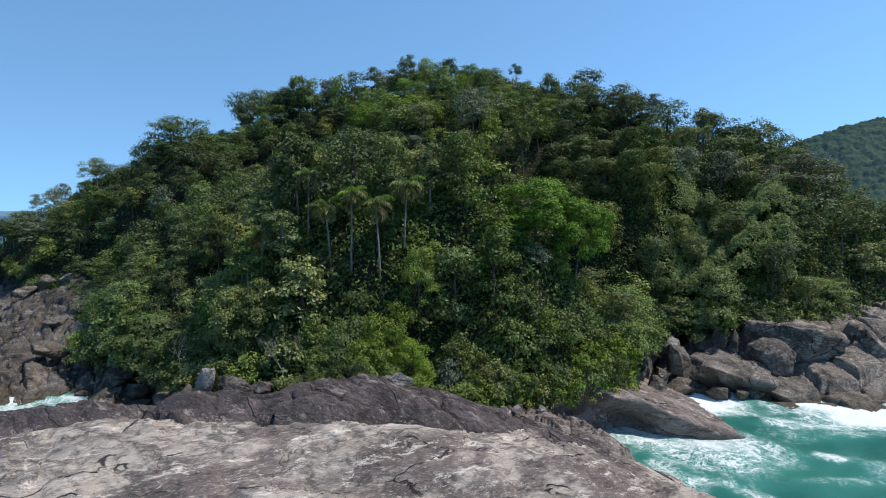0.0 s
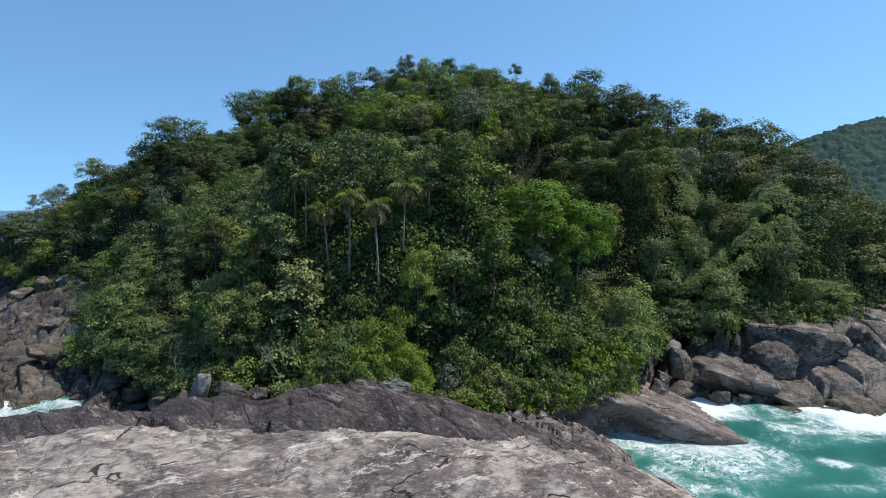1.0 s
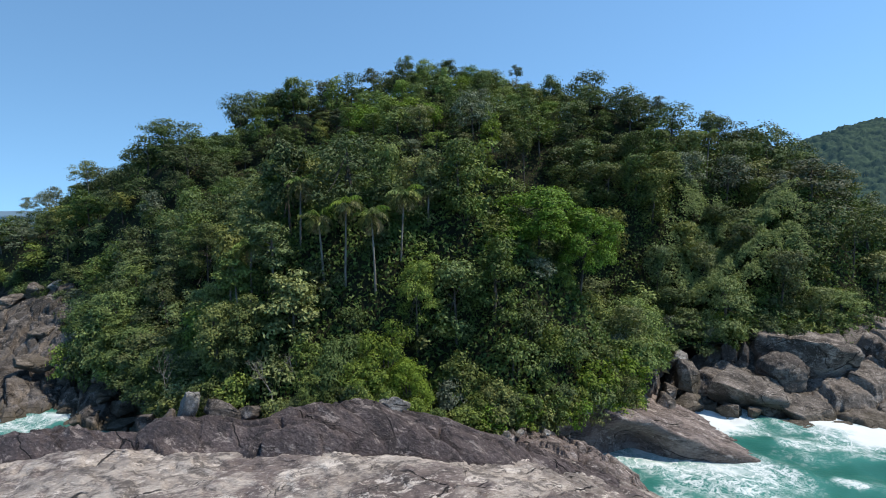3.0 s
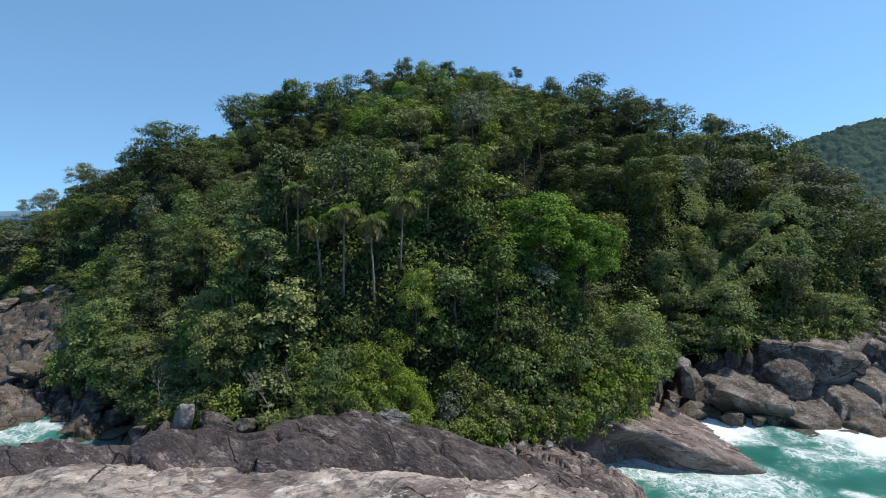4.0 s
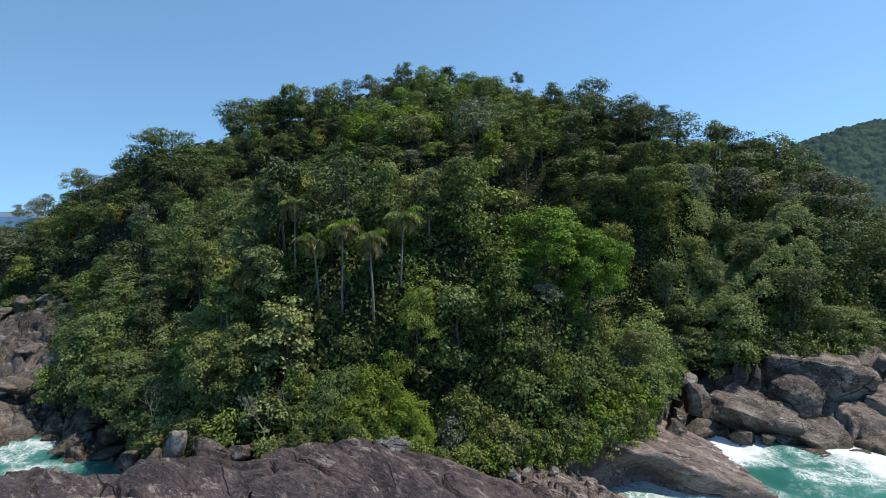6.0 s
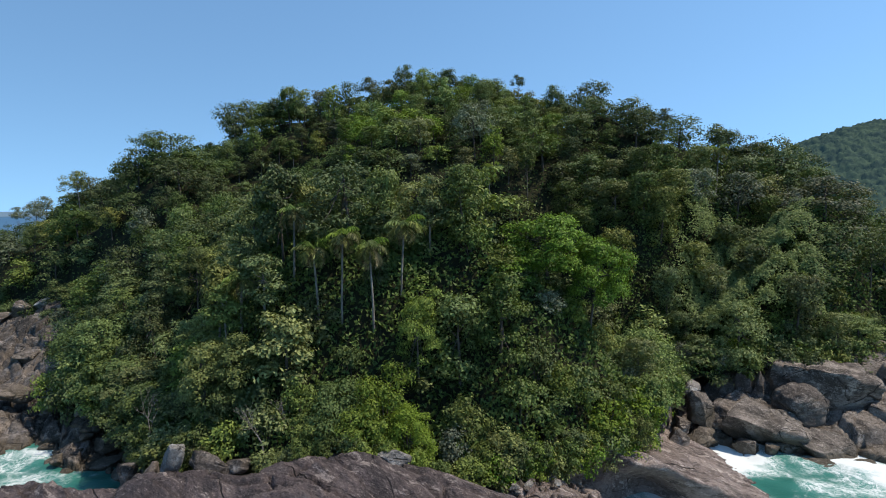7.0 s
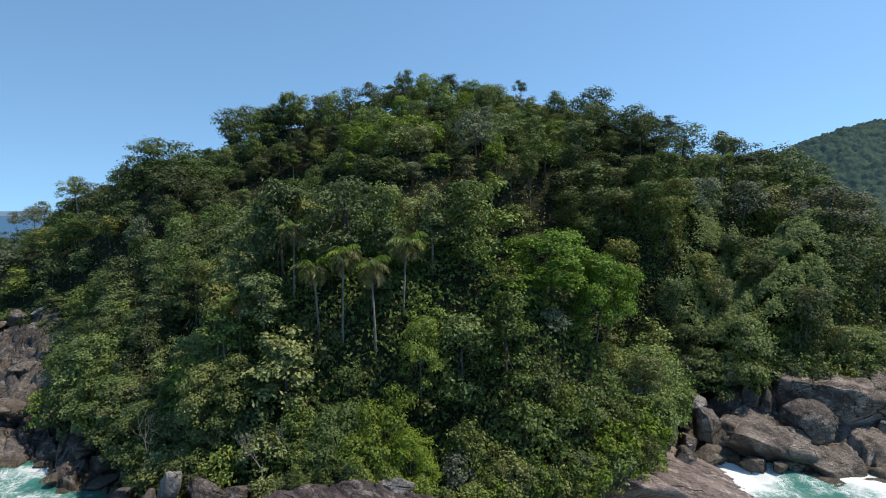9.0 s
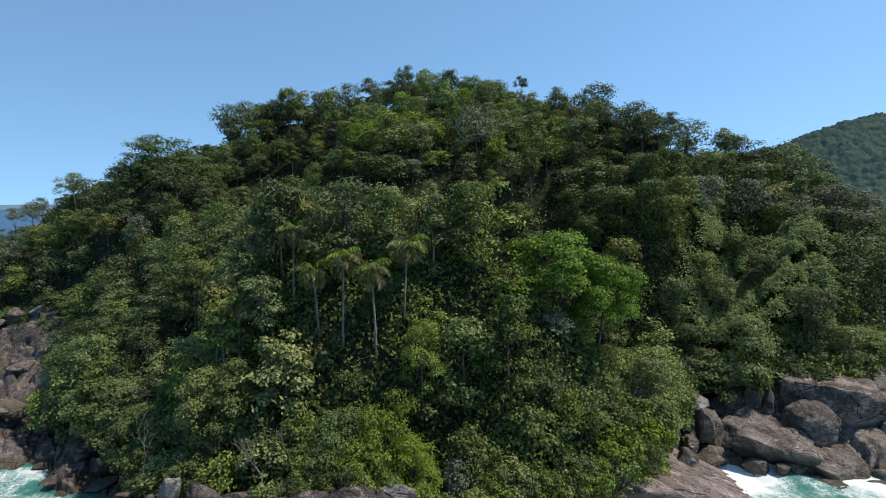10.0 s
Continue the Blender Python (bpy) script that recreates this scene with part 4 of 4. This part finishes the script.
boulder((71.0, 80.0, 4.4), (9.0, 7.0, 8.0), 15, B, -12, 6, 4.5, 6, "massive grey granite block on the shore", 5, 10)
boulder((53.6, 70.2, -0.1), (4.6, 2.8, 1.9), 16, SB, 0, 0, 3.0, 5, "low rock awash in surf")
boulder((58.0, 70.4, -0.1), (4.0, 2.4, 1.6), 17, SB, 20, 0, 3.0, 5, "low rock awash in surf")
boulder((32.0, 77.0, 1.2), (2.6, 2.2, 2.8), 18, B, 50, 0, 3.4, 8, "shadowed granite boulder below the forest")
boulder((49.6, 68.6, -0.3), (3.2, 2.0, 1.3), 19, SB, -12, 0, 2.8, 6, "low rock awash in surf")
# under the forest edge
boulder((-23.9, 51.6, 8.2), (1.9, 1.7, 5.2), 20, PB, 15, 10, 9.0, 10, "pale upright rock at the forest foot", 4, 12)
boulder((-25.6, 51.6, 7.6), (2.0, 1.8, 2.6), 21, B, 60, 0, 7, 12, "pale broken rock at the forest foot", 4, 20)
boulder((-20.4, 51.6, 8.4), (4.4, 1.9, 2.2), 22, B, -6, 8, 8, 14, "pale bluish rock under the bushes", 4, 6)
boulder((-17.8, 51.7, 8.6), (2.6, 1.6, 1.6), 26, B, 14, 0, 8, 14, "pale bluish rock under the bushes", 4, -8)
boulder((-4.2, 50.9, 9.3), (3.4, 1.8, 2.2), 23, PB, 8, 10, 8, 14, "pale rock under the bush", 4, 10)
boulder((-8.2, 51.2, 9.2), (4.4, 1.8, 1.6), 24, MAT_DARK, 0, 0, 2.8, 8, "dark rock ledge under the bush")
scatter = np.random.default_rng(26)
for k in range(26):
    x = scatter.uniform(3.5, 14)
    y = float(forest_edge(x)) - scatter.uniform(0.3, 3.2)
    w = scatter.uniform(0.5, 1.5)
    z = max(float(gully(np.array(x), np.array(y))), float(dark_slab(np.array(x), np.array(y))))
    boulder((x, y, z + 0.1 * w), (w, w * scatter.uniform(0.6, 0.9), w * scatter.uniform(0.5, 0.8)), 300 + k, PB if k % 3 else B, scatter.uniform(0, 180), 0, 4.0, 10, "small angular rock in the rubble at the forest foot", 3)
boulder((12.4, 58.0, 4.6), (3.2, 2.2, 2.4), 27, B, 10, 0, 2.8, 8, "grey rock at the forest foot")
# west shore
boulder((-61.8, 82.6, 4.4), (5.8, 4.0, 2.6), 30, SB, 25, 10, 3.0, 8, "flat overhanging granite block", 5)
boulder((-88.0, 118.4, 10.2), (5.4, 4.2, 4.0), 31, B, 20, 0, 3.0, 8, "granite block at the top of the shore", 5)
boulder((-84.0, 118.8, 11.0), (4.6, 3.0, 3.2), 32, PB, -20, 0, 3.0, 8, "pale granite block at the top of the shore")
boulder((-92.0, 117.0, 8.4), (5.0, 4.0, 2.6), 33, B, 0, 0, 2.8, 8, "granite block at the top of the shore")
boulder((-51.0, 78.4, 1.6), (3.4, 2.6, 2.0), 34, SB, 10, 0, 2.8, 8, "brown granite boulder by the water")
boulder((-46.0, 75.4, 1.0), (3.2, 2.6, 2.2), 35, SB, 40, 0, 2.8, 8, "brown granite boulder by the water")
boulder((-55.4, 80.6, 2.4), (3.0, 2.4, 2.0), 36, SB, 70, 0, 2.8, 8, "brown granite boulder by the water")
boulder((-42.0, 71.6, 1.4), (3.4, 2.4, 2.4), 37, SB, -30, 0, 2.8, 8, "dark granite boulder under the trees")
boulder((-40.5, 69.6, 0.1), (4.4, 2.6, 1.5), 41, SB, 30, 0, 3.0, 8, "low brown rock at the waterline")
boulder((-37.2, 66.8, 0.2), (3.6, 2.4, 1.7), 42, SB, -20, 0, 3.0, 8, "low brown rock at the waterline")
boulder((-44.2, 71.4, 0.2), (4.6, 2.8, 1.5), 43, SB, 10, 0, 3.0, 8, "low brown rock at the waterline")
boulder((-34.4, 63.4, 0.8), (3.4, 2.4, 2.4), 44, SB, 50, 0, 3.0, 8, "dark rock below the trees")
boulder((-30.2, 56.6, 5.6), (2.6, 2.0, 2.8), 38, B, 20, 0, 3.0, 8, "grey boulder at the forest foot")
boulder((-72.0, 98.0, 5.2), (6.0, 4.4, 3.4), 39, SB, 35, 0, 3.0, 8, "broad granite block on the shore", 5)

# rubble between the west shore's ledges and the water
heap = np.random.default_rng(48)
made = 0
while made < 70:
    x = heap.uniform(-64, -33)
    y = float(forest_edge(x)) - heap.uniform(0.2, 9.0)
    z = float(west_shelf(np.array(x), np.array(y)))
    if not -0.6 < z < 6.5:
        continue
    w = heap.uniform(0.7, 2.3)
    boulder((x, y, z + 0.12 * w), (w, w * heap.uniform(0.6, 0.95), w * heap.uniform(0.4, 0.75)), 400 + made, (SB, MAT_WEST, MAT_WEST)[made % 3], heap.uniform(0, 180), heap.uniform(-12, 12), 4.0, 9, "angular brown rock in the shore rubble", 3)
    made += 1

# ---- the forest ----
rng = np.random.default_rng(7)
KINDS = {
    "near": [broadleaf(100 + k, 5600, 0.33, 2.5 + 0.2 * k, 8.5, 3.6 + 0.3 * k, 17 + 2 * k, size=(0.22, 0.44)) for k in range(6)],
    "nearbig": [broadleaf(110 + k, 2600, 0.48, 2.7, 8.5, 4.2, 17, size=(0.22, 0.42), corners=4) for k in range(3)],
    "far": [broadleaf(120 + k, 1900, 0.48, 2.4 + 0.25 * k, 9.0, 2.9 + 0.3 * (k % 3), 15 + 2 * k, "hillside_tree", size=(0.28, 0.5), flat=0.95) for k in range(6)],
    "canopy": [broadleaf(125 + k, 1800, 0.48, 2.2 + 0.2 * k, 9.5, 3.3 + 0.3 * k, 18, "canopy_tree", "tall evergreen canopy tree with a high oval crown", size=(0.32, 0.52), flat=1.0) for k in range(4)],
    "slender": [slender(130 + k, 2800, 0.38) for k in range(3)],
    "vine": [vine_tree(140 + k, 4200, 0.34) for k in range(4)],
    "shrub": [shrub(150 + k, 1400, 0.36) for k in range(5)],
    "umbrella": [umbrella(160 + k, 1700, 0.34) for k in range(3)],
    "bare": [bare_tree(170)],
    "spreading": [broadleaf(180 + k, 15000, 0.33, 4.8, 11.0, 3.9, 40, "spreading_tree", "broad tree with a vivid green billowing crown", size=(0.17, 0.3)) for k in range(2)],
    "bush": [bush(190 + k, 9000, 0.24) for k in range(2)],
}
BASE = {"spreading": 11.0, "bush": 5.6, "canopy": 9.5, "near": 8.5, "nearbig": 8.5, "far": 9.0, "slender": 10.0, "vine": 9.0, "shrub": 3.2, "umbrella": 9.3, "bare": 6.5}


def stand(kind, x, y, top, wide=1.0, leaves="mid", which=None, foot=None):
    """Sets a plant with its foot on the soil and its summit at the height top."""
    foot = float(hill(np.array(x), np.array(y))) - 0.3 if foot is None else foot
    tall = max(top - foot, 1.2)
    src = KINDS[kind][int(rng.integers(len(KINDS[kind]))) if which is None else which]
    k = min(max(tall / BASE[kind] / wide, 0.35), 3.2)
    crown = min(max(k, 0.68), 1.2) * rng.uniform(0.92, 1.08)
    m = Matrix.LocRotScale((x, y, foot), Euler((rng.uniform(-0.06, 0.06), rng.uniform(-0.06, 0.06), rng.uniform(0, 6.283))), (wide, wide, wide))
    ob = copy_thing(src, m)
    for child in ob.children:
        if child.name.startswith("crown"):
            child.scale.z, child.location.z = crown, BASE[kind] * (k - crown)
        else:
            child.scale.z = k
    return dress(ob, leaves)


taken = []


def free(x, y, gap):
    return all((x - a) ** 2 + (y - b) ** 2 > (0.5 * (gap + g)) ** 2 for a, b, g in taken)


# trees that stand out: kind, x, y, summit, width, leaves, gap kept round them
HEROES = [
    ("spreading", 11.6, 67.8, 30.4, 1.1, "bright", 10), ("spreading", 16.2, 66.6, 27.8, 0.78, "bright", 6), ("near", 7.6, 65.2, 26.0, 1.0, "bright", 4),
    ("near", -48.0, 80.5, 17.5, 1.3, "fresh", 5), ("near", -44.0, 77.0, 14.5, 1.2, "fresh", 4), ("near", -52.0, 82.0, 15.0, 1.1, "fresh", 4), ("near", -40.5, 74.0, 13.0, 1.1, "fresh", 4), ("near", -54.5, 88.0, 13.0, 1.2, "mid", 4),
    ("near", -38.5, 73.0, 12.5, 1.2, "olive", 4), ("near", -33.0, 66.0, 12.5, 1.2, "mid", 4),
    ("slender", -18.6, 61.6, 27.0, 1.1, "deep", 3), ("slender", -24.5, 64.0, 25.5, 1.1, "olive", 3), ("slender", -22.8, 62.4, 23.5, 1.0, "mid", 3),
    ("far", -51.0, 153, 59.5, 1.3, "deep", 6), ("far", -55.0, 150, 58.0, 1.0, "deep", 5), ("far", -38.0, 144, 61.5, 1.1, "deep", 6),
    ("far", -31.0, 146, 61.5, 1.0, "grey", 5), ("far", -23.0, 143, 61.5, 0.8, "deep", 4), ("umbrella", -18.0, 148, 64.0, 1.2, "grey", 4),
    ("far", -10.0, 143, 64.0, 0.9, "deep", 4), ("umbrella", -9.0, 143, 66.0, 0.8, "deep", 3), ("far", 2.2, 143, 65.2, 0.8, "deep", 4),
]
SKYLINE = [
    ("far", -64.5, 122, 43.5, 1.1, "deep", 4), ("canopy", -60.5, 122, 45.0, 1.2, "deep", 4), ("far", -57.0, 124, 46.5, 1.1, "deep", 4), ("canopy", -68.0, 124, 42.0, 1.1, "deep", 4),
    ("far", -53.0, 147, 56.0, 1.1, "deep", 4), ("canopy", -46.5, 148, 58.0, 1.2, "mid", 4), ("far", -42.5, 145, 58.5, 1.1, "deep", 4), ("canopy", -34.5, 144, 60.0, 1.1, "mid", 4), ("canopy", -27.0, 143, 60.5, 1.1, "mid", 4),
    ("umbrella", 18.9, 140.3, 62.6, 0.66, "deep", 4), ("vine", 33.8, 98.0, 36.0, 1.15, "deep", 3), ("vine", 36.4, 96.5, 33.4, 1.1, "olive", 3), ("umbrella", -131, 180, 33.4, 1.1, "grey", 4), ("umbrella", -138, 182, 31.8, 1.0, "grey", 4), ("umbrella", -124, 176, 35.0, 1.1, "grey", 4), ("umbrella", -101, 158, 41.5, 1.3, "olive", 4), ("far", 26.5, 135, 59.0, 1.1, "deep", 5), ("far", 34.3, 133, 59.5, 1.1, "deep", 5),
    ("far", 39.5, 122, 53.0, 1.2, "deep", 5), ("umbrella", 46.5, 121.5, 51.0, 0.9, "grey", 4), ("far", 48.0, 117, 48.6, 1.3, "deep", 6),
    ("far", 56.0, 117.5, 47.3, 1.0, "mid", 5), ("far", 65.6, 112, 43.8, 1.25, "deep", 6), ("near", 64.5, 97.5, 36.4, 1.75, "brown", 9),
    ("umbrella", -62.3, 124.5, 47.5, 1.3, "deep", 5), ("far", -101, 162, 40.0, 1.3, "grey", 6), ("umbrella", -115, 176, 36.0, 1.0, "grey", 5),
    ("umbrella", -122, 180, 32.0, 0.9, "grey", 5),
]
for kind, x, y, top, wide, leaves, gap in HEROES + SKYLINE:
    stand(kind, x, y, top, wide, leaves)
    taken.append((x, y, gap))

# the bright bush on the slab's rim, from overlapping shrubs
for x, y, top, wide, leaves in [(-5.8, 55.6, 16.2, 1.15, "lime"), (-10.0, 55.8, 15.8, 1.1, "fresh"), (-3.6, 54.0, 13.4, 0.85, "lime"), (-8.0, 53.6, 13.6, 1.0, "lime"), (-11.8, 53.8, 12.6, 0.8, "mid")]:
    stand("bush", x, y, top, wide, leaves, None, 8.2)
    taken.append((x, y, 4.5))
for x, y, top in [(-16.2, 53.2, 14.4), (-13.8, 54.6, 14.0), (-30.5, 60.0, 13.5)]:
    stand("bare", x, y, top, 1.0)
    taken.append((x, y, 2.0))

# palms: x, y, height of the crown's heart, trunk length, lean
for k, (x, y, top, tall, lean) in enumerate([(-10.4, 61.5, 27.0, 10.5, 0.3), (-7.6, 60.6, 25.8, 9.0, -0.4), (-4.2, 62.4, 28.0, 9.5, 0.5), (-16.3, 65.4, 29.6, 9.0, 0.2), (-13.6, 62.0, 25.6, 7.5, -0.5), (-21.0, 62.0, 22.5, 6.0, 0.2), (50.5, 106.0, 40.0, 9.0, 0.3), (31.0, 128.0, 50.0, 8.0, 0.2), (24.0, 120.0, 46.5, 8.0, -0.3)]):
    p = palm(200 + k, tall, lean)
    p.matrix_basis = pose(x - lean, y - 0.2 * lean, top + 0.9 - tall, 0, 0, 0)
    taken.append((x, y, 3.2))

# the rest, evenly mixed over the hill
TONES = ["deep"] * 7 + ["mid"] * 7 + ["olive"] * 4 + ["lime"] + ["grey"]
spots = 0
for tries in range(45000):
    x, y = rng.uniform(-170, 88), rng.uniform(50, 215)
    inside = y - float(forest_edge(x))
    if (x - 48) ** 2 / 125 + (y - 91.5) ** 2 / 56 < 1 and rng.uniform() < 0.8:
        continue
    if clear(x, y) or ((x - 4.5) / 4.5) ** 2 + ((y - 60.5) / 4.5) ** 2 < 1 and rng.uniform() < 0.55:
        continue
    if inside < 0.6 or y > 156 + max(0.0, -x - 60) * 0.6 - max(0.0, x - 30) * 0.6:
        continue
    soil = float(hill(np.array(x), np.array(y)))
    if soil < -0.5:
        continue
    top = max(float(canopy(np.array(x), np.array(y))), soil + 3.0)
    gap = 2.5 if inside < 3 else (3.0 if y < 64 else 3.5 if y < 86 else 4.0 if y < 125 else 4.2)
    if not free(x, y, gap):
        continue
    taken.append((x, y, gap))
    tone = TONES[int(rng.integers(len(TONES)))]
    if tone == "grey" and y < 90:
        tone = "mid"
    if float(fbm(np.array(x / 16), np.array(y / 16), 2, 140)) < (0.6 if x < -35 and y > 75 else -0.8 if -30 < x < 3 and y < 95 else -0.3):
        tone = "deep"
    elif tone == "deep" and y > 105 and x > -35 and rng.uniform() < 0.5:
        tone = "olive"
    if y > 112 and -30 < x < 20 and tone in ("deep", "olive") and rng.uniform() < 0.5:
        tone = "fresh"
    # darker leaves put the shade of the hollow by the bright tree into colour
    if 0 < x < 10 and 56.5 < y < 67:
        tone = "deep"
    elif 1 < x < 27 and y < 68 and rng.uniform() < 0.6:
        tone = ("fresh", "mid", "fresh", "lime")[spots % 4]
    pick = rng.uniform()
    if inside < 3:
        stand("shrub", x, y, min(top, soil + rng.uniform(2.4, 5.0)), rng.uniform(0.8, 1.2), tone)
    elif (20 < x < 52 and 84 < y < 118 and pick < 0.5) or (1 < x < 24 and y < 66 and pick < 0.6):
        stand("vine", x, y, top + rng.uniform(-1.0, 1.6), rng.uniform(0.9, 1.3), tone if y < 68 else "olive" if pick < 0.2 else "deep")
    elif pick < 0.10:
        stand("slender", x, y, top + rng.uniform(0.2, 1.8), rng.uniform(0.8, 1.1), tone)
    elif pick < 0.16:
        stand("vine", x, y, top + rng.uniform(-1.5, 0.6), rng.uniform(0.8, 1.2), tone)
    else:
        kind = ("nearbig" if pick > 0.85 else "near") if y < 86 else ("canopy" if pick > 0.58 else "far")
        stand(kind, x, y, top + rng.normal(0.3 if x > -85 else -0.6 if x < -95 else 0.3, 1.1 if y > 125 else 1.7), rng.uniform(0.65, 1.3), tone)
    spots += 1

# saplings and shrubs that fill the steep front of the forest
low = []
for tries in range(5000):
    x, y = rng.uniform(-48, 66), rng.uniform(51, 88)
    inside = y - float(forest_edge(x))
    if inside < 0.4 or inside > 11 or (-13.5 < x < -1.5 and y < 58.5) or clear(x, y) or ((x - 4.5) / 4.5) ** 2 + ((y - 60.5) / 4.5) ** 2 < 1 or any((x - a) ** 2 + (y - b) ** 2 < 9.0 for a, b in low):
        continue
    soil = float(hill(np.array(x), np.array(y)))
    if soil < -0.5:
        continue
    low.append((x, y))
    stand("shrub", x, y, soil + rng.uniform(2.0, 4.2), rng.uniform(0.7, 1.05), TONES[int(rng.integers(len(TONES)))])

# low bushes along the line where rock and forest meet
s = 0.0
while s < 62:
    x = -32 + s
    s += rng.uniform(0.9, 1.5)
    y = float(forest_edge(x)) + rng.uniform(-1.3, 0.4)
    if clear(x, y):
        continue
    at = (np.array(x), np.array(y))
    rock = max(float(f(*at)) for f in (hill, dark_slab if x < 14 else tip_slab, gully if x > 3 else hill))
    stand("shrub", x, y, rock + rng.uniform(1.2, 2.6), rng.uniform(0.4, 0.7), TONES[int(rng.integers(len(TONES)))])
for k in range(20):
    f = (k + rng.uniform(-0.3, 0.3)) / 19
    x, y = np.interp(f, [0, 0.15, 0.4, 0.8, 0.9, 1], [2.0, 5.0, 10.8, 20.5, 22.0, 23.5]), np.interp(f, [0, 0.15, 0.4, 0.8, 0.9, 1], [52.6, 54.2, 57.4, 63.0, 65.8, 69.0])
    foot = float(np.interp(f, [0, 0.15, 0.4, 0.8, 1], [6.6, 5.8, 4.8, 4.2, 3.4]))
    stand("shrub", x, y, foot + rng.uniform(2.0, 3.6), rng.uniform(0.6, 0.95), ["mid", "lime", "bright", "olive"][k % 4], None, foot)
for x, y, top, wide in [(-54.5, 80.0, 8.5, 1.2), (-51.0, 78.0, 9.0, 1.3), (-47.5, 76.5, 9.5, 1.2), (-44.0, 74.0, 8.5, 1.1), (-49.5, 79.0, 12.0, 1.3), (-45.5, 77.5, 12.0, 1.2), (-41.0, 71.0, 7.5, 1.0), (-38.0, 68.5, 7.0, 1.0)]:
    stand("shrub", x, y, top, wide, "mid")

for k in range(14):
    y = 64.5 + k * 1.05
    x = 0.447 * (y - 7.2) - 3.0 + rng.uniform(-0.8, 0.5)
    foot = max(float(hill(np.array(x), np.array(y))), float(tip_slab(np.array(x), np.array(y)))) - 0.3
    stand("shrub", x, y, foot + rng.uniform(2.2, 3.6), rng.uniform(0.6, 0.85), ["mid", "fresh", "olive", "deep"][k % 4], None, foot)

# the models the copies came from leave the scene
for group in KINDS.values():
    for src in group:
        for o in list(src.children_recursive):
            bpy.data.objects.remove(o)
        bpy.data.objects.remove(src)

# creepers that bury a clearing on the slope in soft mounds
n = 90000
x, y = rng.uniform(33, 62, n), rng.uniform(82, 103, n)
ragged = (x - 47.5) ** 2 / 150 + (y - 91.5) ** 2 / 62 + 0.55 * fbm(x / 4, y / 3, 3, 134)
ok = rng.uniform(0.35, 1.0, n) > ragged
x, y = x[ok], y[ok]
f1, gap, val, ox, oy = cells(x / 3.4 + 0.5 * fbm(x / 3, y / 2, 3, 131), y / 1.9 + 0.5 * fbm(x / 3, y / 2, 3, 133), 132)
pos = np.stack([x, y, canopy(x, y) - 2.2 + 2.6 * val - 2.4 * f1 ** 2 + rng.normal(0, 0.22, len(x))], -1)
out = unit(np.stack([ox * 1.4, oy * 0.9 - 0.8, np.full(len(x), 0.9)], -1) + rng.normal(0, 0.25, (len(x), 3)))
tagged(new("creepers", mesh_from("creepers", *leaf_blades(pos, out, 0.36, 0.26, rng, spread=0.3, corners=3), LEAVES["creeper"], flat=True)), "green creepers smothering a clearing on the slope", "creepers", kind="stuff")

# undergrowth and the wood on the far side of the hill
n = 150000
x, y = rng.uniform(-130, 95, n), rng.uniform(50, 160, n)
x[:45000], y[:45000] = rng.uniform(-34, 36, 45000), rng.uniform(51, 74, 45000)
x[45000:85000], y[45000:85000] = rng.uniform(25, 85, 40000), rng.uniform(79, 112, 40000)
ok = (y > forest_edge(x) + 0.3) & (hill(x, y) > 0)
x, y = x[ok], y[ok]
tuft = rng.uniform(0.1, 2.4, len(x)) * np.where(y > 78, 1.7, 1.0) * (0.4 + 0.6 * smooth(-0.3, 0.4, fbm(x / 2.5, y / 2.5, 2, 120)))
pos = np.stack([x, y, hill(x, y) + tuft], -1)
out = unit(rng.normal(0, 1, (len(x), 3)) * (1, 1, 0.3) + (0, -0.5, 0.3))
tagged(new("undergrowth", mesh_from("undergrowth", *leaf_blades(pos, out, 0.55, 0.36, rng, corners=3), LEAVES["deep"], flat=True)), "dark leafy undergrowth covering the forest floor", "undergrowth", kind="stuff")
n = 50000
x, y = rng.uniform(-150, 110, n), rng.uniform(140, 240, n)
ok = (canopy(x, y) > 8) & (y > 150)
x, y = x[ok], y[ok]
f1, gap, val, ox, oy = cells(x / 5.0, y / 5.0, 130)
pos = np.stack([x, y, canopy(x, y) - 1.0 + 2.0 * (val - 0.5) - 3.2 * f1 ** 2], -1)
out = unit(np.stack([ox, oy, np.full(len(x), 0.5)], -1))
tagged(new("woods", mesh_from("woods", *leaf_blades(pos, out, 1.1, 0.8, rng, corners=3), LEAVES["deep"], flat=True)), "forest canopy on the far slope of the hill", "forest", kind="stuff")
